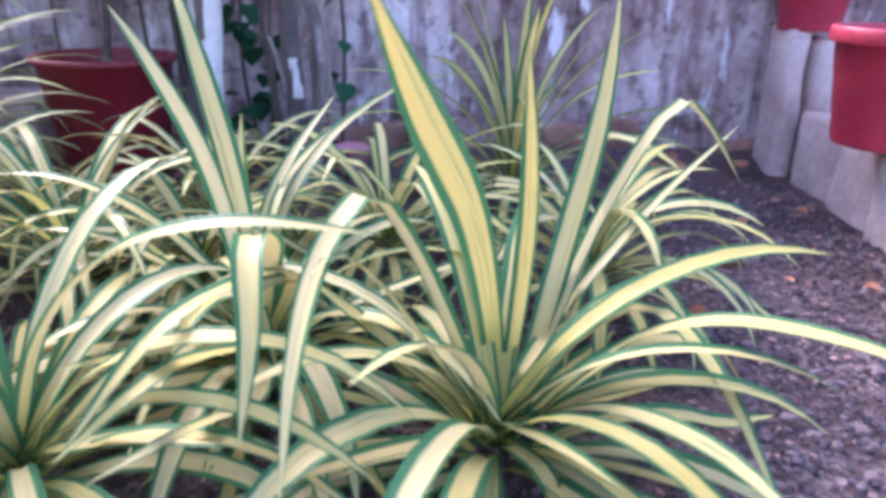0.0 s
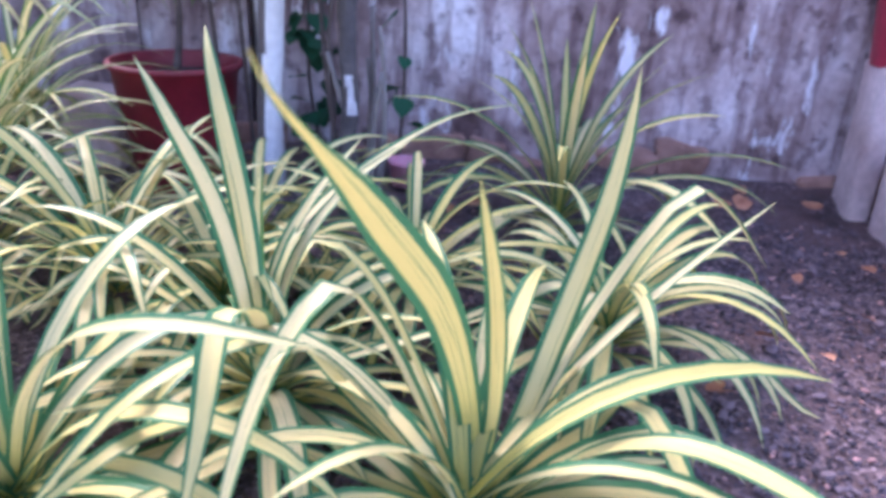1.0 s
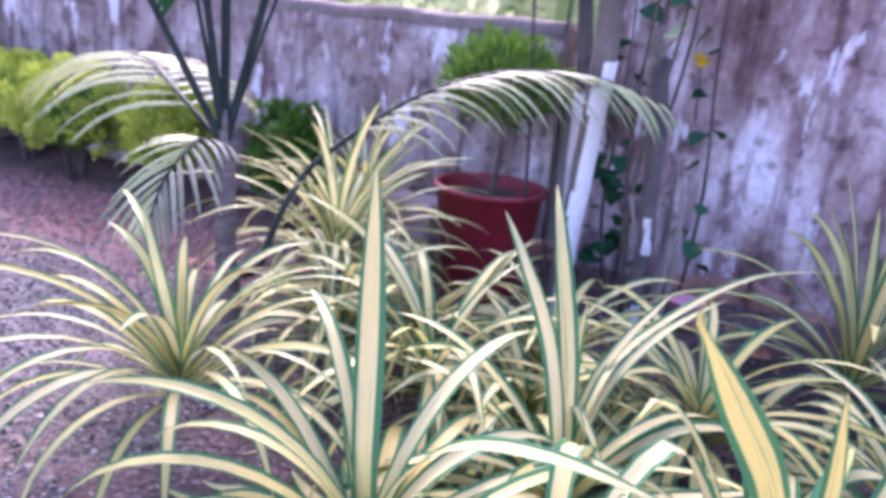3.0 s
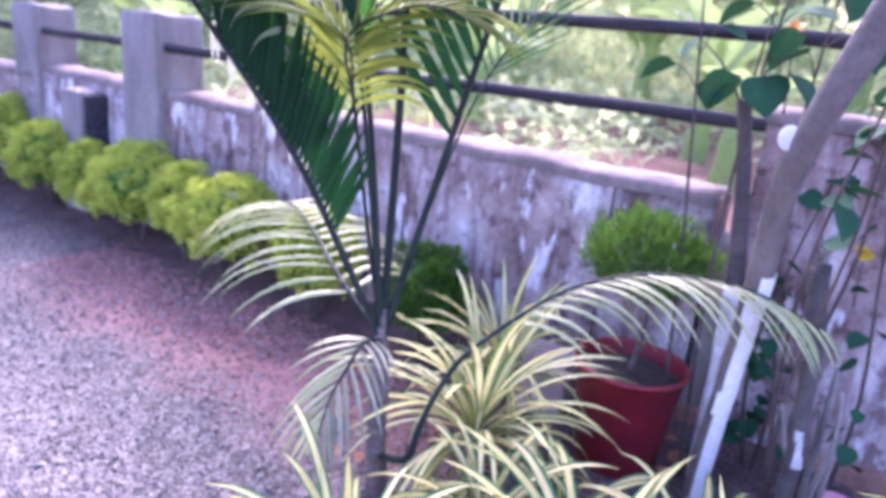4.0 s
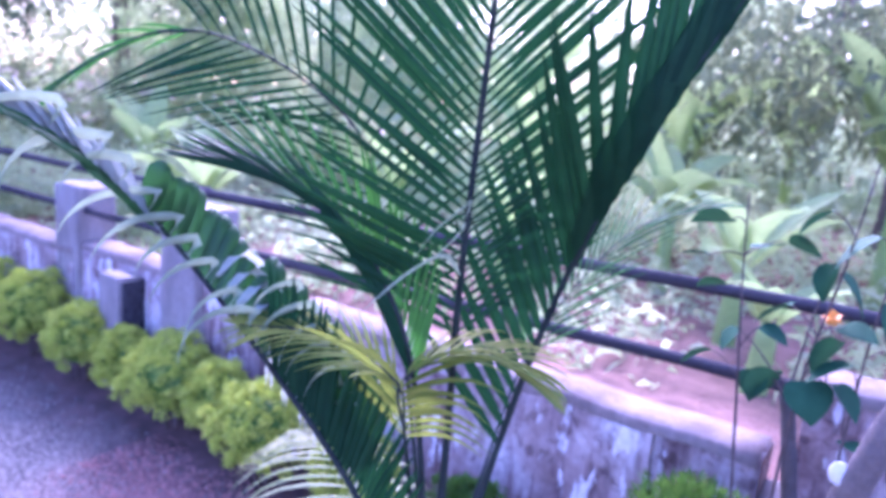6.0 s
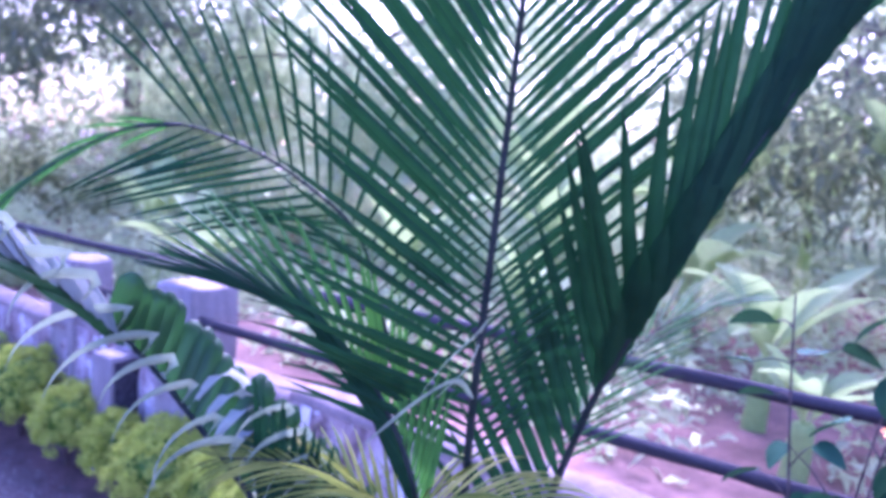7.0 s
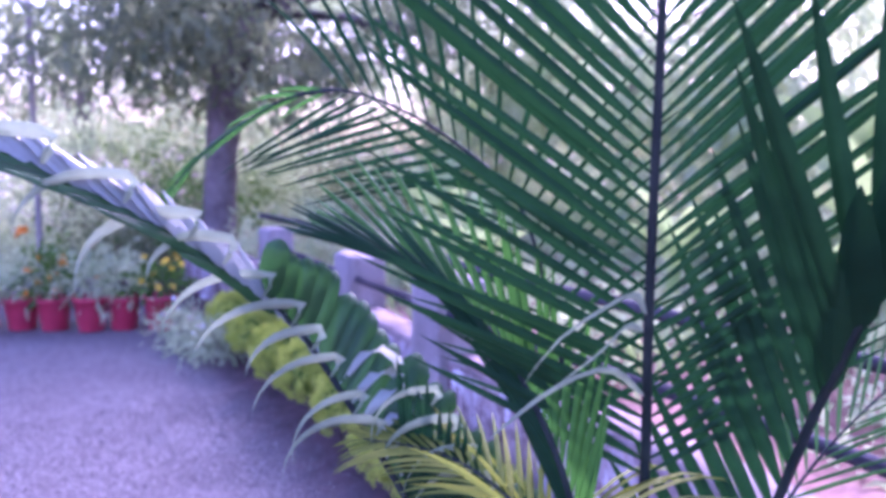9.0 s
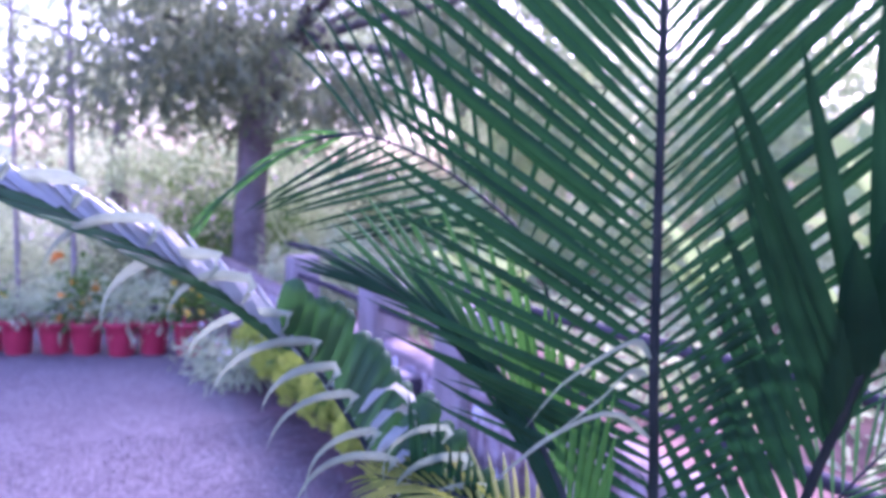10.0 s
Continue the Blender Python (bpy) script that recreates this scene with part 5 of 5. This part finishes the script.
big_tree((-7.2, 8.2, 0.4), [(-7.2, 8.2, 0.2), (-7.1, 8.2, 1.8), (-7.0, 8.1, 3.0)], (0.18, 0.14, 0.09), 70, (5.6, 2.6, 3.0), 15000, 0.14, FARLEAF, 6, "full green tree in the distance", 1.8)
# the paleness of these bushes is haze mixed into the leaf colour
FAR = "dense green bushes beyond the wall, paled by haze in the leaf colour"
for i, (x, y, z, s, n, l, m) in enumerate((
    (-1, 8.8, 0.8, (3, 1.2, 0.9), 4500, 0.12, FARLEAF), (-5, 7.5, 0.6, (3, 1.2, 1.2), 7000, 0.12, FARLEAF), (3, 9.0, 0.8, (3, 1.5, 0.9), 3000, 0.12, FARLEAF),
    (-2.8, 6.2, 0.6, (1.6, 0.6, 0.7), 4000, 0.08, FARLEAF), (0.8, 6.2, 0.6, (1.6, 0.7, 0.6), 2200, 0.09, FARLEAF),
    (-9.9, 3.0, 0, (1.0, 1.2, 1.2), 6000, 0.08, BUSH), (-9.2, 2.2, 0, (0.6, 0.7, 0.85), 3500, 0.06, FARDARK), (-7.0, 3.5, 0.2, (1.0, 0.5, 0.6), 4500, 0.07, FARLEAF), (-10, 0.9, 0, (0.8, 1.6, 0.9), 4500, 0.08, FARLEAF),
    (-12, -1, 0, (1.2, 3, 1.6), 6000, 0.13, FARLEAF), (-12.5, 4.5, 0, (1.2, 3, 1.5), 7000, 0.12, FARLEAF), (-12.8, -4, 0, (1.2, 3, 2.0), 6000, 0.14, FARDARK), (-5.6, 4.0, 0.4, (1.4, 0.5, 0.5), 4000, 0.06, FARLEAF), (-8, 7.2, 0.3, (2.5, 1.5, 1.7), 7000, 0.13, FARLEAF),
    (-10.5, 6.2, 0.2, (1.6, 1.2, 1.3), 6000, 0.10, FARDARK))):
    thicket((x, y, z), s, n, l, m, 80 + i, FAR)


def far_wood(x0, x1, y0, y1, top, clumps, each, leaf, material, seed, label):
    """Leaf masses of a distant wood, in uneven clumps with gaps between."""
    rng = np.random.default_rng(seed)
    mid = np.stack([rng.uniform(x0, x1, clumps), rng.uniform(y0, y1, clumps), 0.3 + top * rng.uniform(0, 1, clumps) ** 1.4], 1)
    n = clumps * each
    c = np.repeat(mid, each, 0) + rng.normal(size=(n, 3)).clip(-1.8, 1.8) * np.repeat(rng.uniform(0.25, 0.6, (clumps, 1)), each, 0) * np.array([1, 1, 0.6])
    v, f = blades(c, rng.normal(size=(n, 3)), rng.uniform(0.6, 1.4, n) * leaf, rng.uniform(0.5, 1.1, n) * leaf * 0.6, rng, 0.4)
    tagged(piece("distant_wood", v, f, material, smooth=False), label, "wood", kind="stuff")


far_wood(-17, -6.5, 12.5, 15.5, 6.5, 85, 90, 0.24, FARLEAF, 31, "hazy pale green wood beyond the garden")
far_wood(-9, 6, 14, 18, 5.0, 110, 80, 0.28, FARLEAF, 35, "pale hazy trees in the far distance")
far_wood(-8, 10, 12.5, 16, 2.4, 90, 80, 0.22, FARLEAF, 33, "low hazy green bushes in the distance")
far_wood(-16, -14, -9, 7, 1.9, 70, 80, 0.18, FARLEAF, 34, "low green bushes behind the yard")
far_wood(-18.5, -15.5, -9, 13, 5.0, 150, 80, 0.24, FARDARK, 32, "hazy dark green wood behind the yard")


def undergrowth(n, seed):
    """Low weeds that cover the earth bank in patches."""
    rng = np.random.default_rng(seed)
    x, y = rng.uniform(-9, 5, n), 3.35 + 7.0 * rng.uniform(0, 1, n) ** 1.4
    ok = np.array([noise.noise(Vector((a * 1.3, b * 1.3, 7))) + 0.22 * (b - 3.9) > rng.uniform(-0.15, 0.15) for a, b in zip(x, y)])
    x, y = x[ok], y[ok]
    m = len(x)
    left = np.clip((-3.2 - x) / 2, 0, 1)
    z = 0.56 - 0.25 * left + 0.05 * np.maximum(0, y - 5) + 0.28 * rng.uniform(0, 1, m) ** 2
    d = rng.normal(size=(m, 3)) * np.array([1, 1, 0.4]) + np.array([0, 0, 0.9])
    v, f = blades(np.stack([x, y, z], 1), d, rng.uniform(0.06, 0.16, m), rng.uniform(0.02, 0.05, m), rng, 0.35)
    tagged(piece("weeds", v, f, FARLEAF, smooth=False), "green weeds covering the earth bank, paled by haze in the leaf colour", "weeds", kind="stuff")


undergrowth(30000, 8)


def garden_pole(at, height, r, label):
    p = thing("garden_pole", at, label, "pole", "poles behind the yard")
    v, f = tube([(0, 0, -0.05), (0.02, 0.01, height * 0.5), (-0.02, 0.03, height)], (r, r * 0.9, r * 0.8), 9, 10, 0.006)
    piece("shaft", v, f, CONCRETE, p)


garden_pole((-9.0, 1.32, 0), 4.2, 0.032, "tall bluish grey pole among the bushes")
garden_pole((-9.4, 0.75, 0), 4.0, 0.026, "slim grey pole among the bushes")

rp = random.Random(12)
POT_LABELS = ("red plastic pot with a leafy plant at the yard's edge", "red plastic pot with an orange-flowered plant at the yard's edge")
for i in range(17):
    x, y = -6.50 - 0.12 * i + rp.uniform(-0.05, 0.05), 2.16 - 0.265 * i + rp.uniform(-0.03, 0.03)
    blooms = i in (0, 3, 6, 10)
    p = flower_pot("flower_pot", (x, y, 0), 0.15, 0.30 + rp.uniform(-0.02, 0.02), POT_BRIGHT, POT_LABELS[blooms], "pot", "row of red pots across the yard")
    rng = np.random.default_rng(i)
    n = 260
    d = rng.normal(size=(n, 3))
    tall_ = rp.uniform(0.05, 0.13)
    v, f = blades(d * np.array((0.10, 0.10, tall_)) + np.array([0, 0, 0.36 + tall_]), d + np.array([0, 0, 0.6]), rng.uniform(0.05, 0.13, n), rng.uniform(0.02, 0.05, n), rng, 0.3)
    tagged(piece("foliage", v, f, FARLEAF if i % 3 else BUSH, p, smooth=False), kind="stuff")
    if blooms:
        n = 14
        d = rng.normal(size=(n, 3))
        v, f = blades(d * 0.07 + np.array([0, 0, 0.52]), d + np.array([0.6, 0, 0.3]), rng.uniform(0.06, 0.09, n), rng.uniform(0.05, 0.07, n), rng, 0.1)
        piece("blossom", v, f, PETAL_ORANGE if i % 2 else PETAL, p, "bright blossoms")


def low_flowers(at, seed, label):
    """A low pale clump with a few white and pink blossoms at the end of the hedge."""
    rng = np.random.default_rng(seed)
    o = thing("flowering_plant", at, label, "plant", "low flowering plants")
    n = 500
    d = rng.normal(size=(n, 3))
    c = d * np.array((0.14, 0.12, 0.07)) + np.array((0, 0, 0.16))
    c[:, 2] = np.abs(c[:, 2])
    v, f = blades(c, d + np.array([0, 0, 0.5]), rng.uniform(0.04, 0.09, n), rng.uniform(0.015, 0.03, n), rng, 0.3)
    tagged(piece("foliage", v, f, FARLEAF, o, smooth=False), kind="stuff")
    n = 12
    d = rng.normal(size=(n, 3))
    v, f = blades(d * np.array((0.12, 0.1, 0.04)) + np.array((0, 0, 0.27)), d + np.array([0.6, 0, 0.3]), rng.uniform(0.03, 0.05, n), rng.uniform(0.03, 0.05, n), rng, 0.1)
    piece("blossom", v, f, SPOT if seed % 2 else PINK, o, "small pale blossoms")


low_flowers((-5.95, 2.26, 0), 1, "low pale plant with white blossoms by the hedge")
low_flowers((-5.62, 2.34, 0), 2, "low pale plant with pink blossoms by the hedge")
low_flowers((-5.30, 2.36, 0), 3, "low pale plant with white blossoms at the hedge's end")


# ---------------------------------------------------------------- loose stones and litter
def stones(name, count, region, size, material, seed, label):
    rng = np.random.default_rng(seed)
    ico = [(0, 0, 1), (0.9, 0, 0.25), (-0.2, 0.9, 0.3), (-0.8, -0.3, 0.2), (0.2, -0.9, 0.28), (0.3, 0.4, -0.8), (-0.4, -0.2, -0.8)]
    tri = [(0, 1, 2), (0, 2, 3), (0, 3, 4), (0, 4, 1), (1, 5, 2), (2, 5, 3), (3, 6, 4), (4, 6, 1), (1, 6, 5), (3, 5, 6)]
    p = region(rng, count)
    base = np.array(ico)[None] * (1 + rng.uniform(-0.3, 0.3, (count, 7, 3)))
    a = rng.uniform(0, 6.28, count)
    c, s = np.cos(a)[:, None], np.sin(a)[:, None]
    r = rng.uniform(size[0], size[1], count)[:, None] * rng.uniform(0.7, 1.3, (count, 1))
    x, y, z = base[..., 0], base[..., 1] * 0.8, base[..., 2] * 0.6
    v = np.stack([(x * c - y * s) * r + p[:, :1], (x * s + y * c) * r + p[:, 1:2], z * r + r * 0.25 + 0.002], -1).reshape(-1, 3)
    f = (np.array(tri)[None] + 7 * np.arange(count)[:, None, None]).reshape(-1, 3).tolist()
    o = piece(name, v, f, material, smooth=False)
    tagged(o, label, "stones", kind="stuff")


def pebble(name, tones):
    m, nt, p = mat(name, 0.9)
    g = nt.nodes.new("ShaderNodeNewGeometry")
    c = ramp(nt, g.outputs["Random Per Island"], tones)
    c = mix(nt, 0.4, c, ramp(nt, noise_tex(nt, 160, 3), ((0.3, (0.5, 0.5, 0.5)), (0.7, (1, 1, 1)))), "MULTIPLY")
    nt.links.new(c, p.inputs["Base Color"])
    return m


GRAVEL = pebble("gravel_stone", ((0.0, (0.055, 0.046, 0.046)), (0.45, (0.14, 0.124, 0.117)), (0.85, (0.25, 0.225, 0.21)), (1.0, (0.44, 0.41, 0.39))))
CLOD = pebble("earth_clod", ((0.0, (0.045, 0.035, 0.04)), (0.65, (0.115, 0.088, 0.105)), (0.93, (0.22, 0.16, 0.17)), (1.0, (0.50, 0.27, 0.23))))


def yard(rng, n):
    k = rng.uniform(0, 1, n) ** 1.7
    return np.stack([-0.35 - 4.2 * k, rng.uniform(0.4, 2.5, n)], 1)


def bed(rng, n):
    return np.stack([rng.uniform(0.35, 1.42, n), rng.uniform(0.9, 2.66, n)], 1)


stones("gravel", 36000, yard, (0.003, 0.0068), GRAVEL, 1, "loose grey gravel stones on the yard")
stones("clods", 16000, bed, (0.0025, 0.0068), CLOD, 2, "dark crumbly earth clods and stones in the bed")
stones("reddish_clods", 9000, lambda g, n: np.stack([g.uniform(-2.6, -0.4, n), 2.32 + g.normal(0, 0.13, n)], 1), (0.003, 0.009), pebble("red_clod", ((0.0, (0.15, 0.07, 0.065)), (1.0, (0.50, 0.25, 0.22)))), 3, "reddish earth crumbs along the hedge")


def single_stones():
    """The larger loose stones, each one of its own on a few shared meshes."""
    rng = random.Random(77)
    shapes = {}
    for name, m in (("stone", CLOD), ("pebble", GRAVEL)):
        shapes[name] = []
        for k in range(6):
            bm = bmesh.new()
            bmesh.ops.create_icosphere(bm, subdivisions=1, radius=1)
            for v in bm.verts:
                v.co *= 1 + 0.45 * noise.noise(v.co * 1.3 + Vector((k * 7.0, 0, 0)))
                v.co.z *= 0.6
            me = bpy.data.meshes.new(name)
            bm.to_mesh(me)
            bm.free()
            me.materials.append(m)
            shapes[name].append(me)
    for i in range(280):
        name = "stone" if i < 170 else "pebble"
        if i < 170:
            x, y = rng.uniform(0.75, 1.40), rng.uniform(1.0, 2.6)
        else:
            x, y = rng.uniform(-2.2, -0.5), rng.uniform(1.3, 2.4)
        r = rng.uniform(0.005, 0.012) * (1 if i < 170 else 0.9)
        o = new(name, shapes[name][rng.randrange(6)])
        o.parent = ground
        o.location = (x, y, r * 0.3 + 0.004)
        o.rotation_euler = (rng.uniform(-0.3, 0.3), rng.uniform(-0.3, 0.3), rng.uniform(0, 6.28))
        o.scale = (r * rng.uniform(0.8, 1.4), r, r * rng.uniform(0.8, 1.2))


single_stones()

rl = random.Random(5)
for i in range(46):
    if i < 26:
        x, y = rl.uniform(0.3, 1.35), rl.uniform(1.7, 2.65)
    else:
        x, y = rl.uniform(-1.0, 0.3), rl.uniform(1.9, 2.62)
    a = rl.uniform(0, 6.28)
    ln = rl.uniform(0.02, 0.05)
    d = np.array((math.cos(a), math.sin(a), 0.25))
    v, f = broad_leaf_shape(np.array((0, 0, 0.006)), d, ln, rl)
    o = piece("fallen_leaf", v, f, DRY)
    o.location = (x, y, 0.02 if y < 2.45 else 0.035)
    tagged(o, "small dry brown leaf lying on the earth", "leaf", "fallen leaves")


def cup():
    c = thing("plastic_cup", (0.337, 2.52, 0.02), "small pink plastic tub lying in the bed", "tub")
    v, f = lathe([(0.034, 0), (0.037, 0.002), (0.043, 0.056), (0.047, 0.058), (0.047, 0.064), (0.042, 0.064), (0.036, 0.006), (0.001, 0.005)], 20)
    piece("tub", v, f, PINK, c)


cup()


def flower(at, r, material, seed, label):
    rng = random.Random(seed)
    o = thing("flower", at, label, "flower")
    for k in range(7):
        a = 6.28 * k / 7 + rng.uniform(-0.2, 0.2)
        v, f = broad_leaf_shape(np.array((0, 0, 0)), np.array((math.cos(a), math.sin(a) * 0.7 - 0.4, math.sin(a) * 0.7)), r, rng)
        piece("petal", v, f, material, o)
    v, f = tube([(0, 0.01, -0.02), (0.01, 0.05, -0.2)], (0.002, 0.003), 5, 5)
    piece("stalk", v, f, TWIG, o)


flower((0.243, 2.69, 0.668), 0.028, PETAL, 3, "yellow flower on a thin stalk by the wall")
flower((-7.35, 1.16, 0.81), 0.09, PETAL_ORANGE, 5, "orange flower among the bushes by the pots")
flower((-7.27, 1.77, 0.38), 0.08, PETAL_ORANGE, 6, "orange flower low by the red pots")
flower((-0.018, 2.62, 1.172), 0.024, PETAL_ORANGE, 4, "orange and yellow flower over the fence rail")
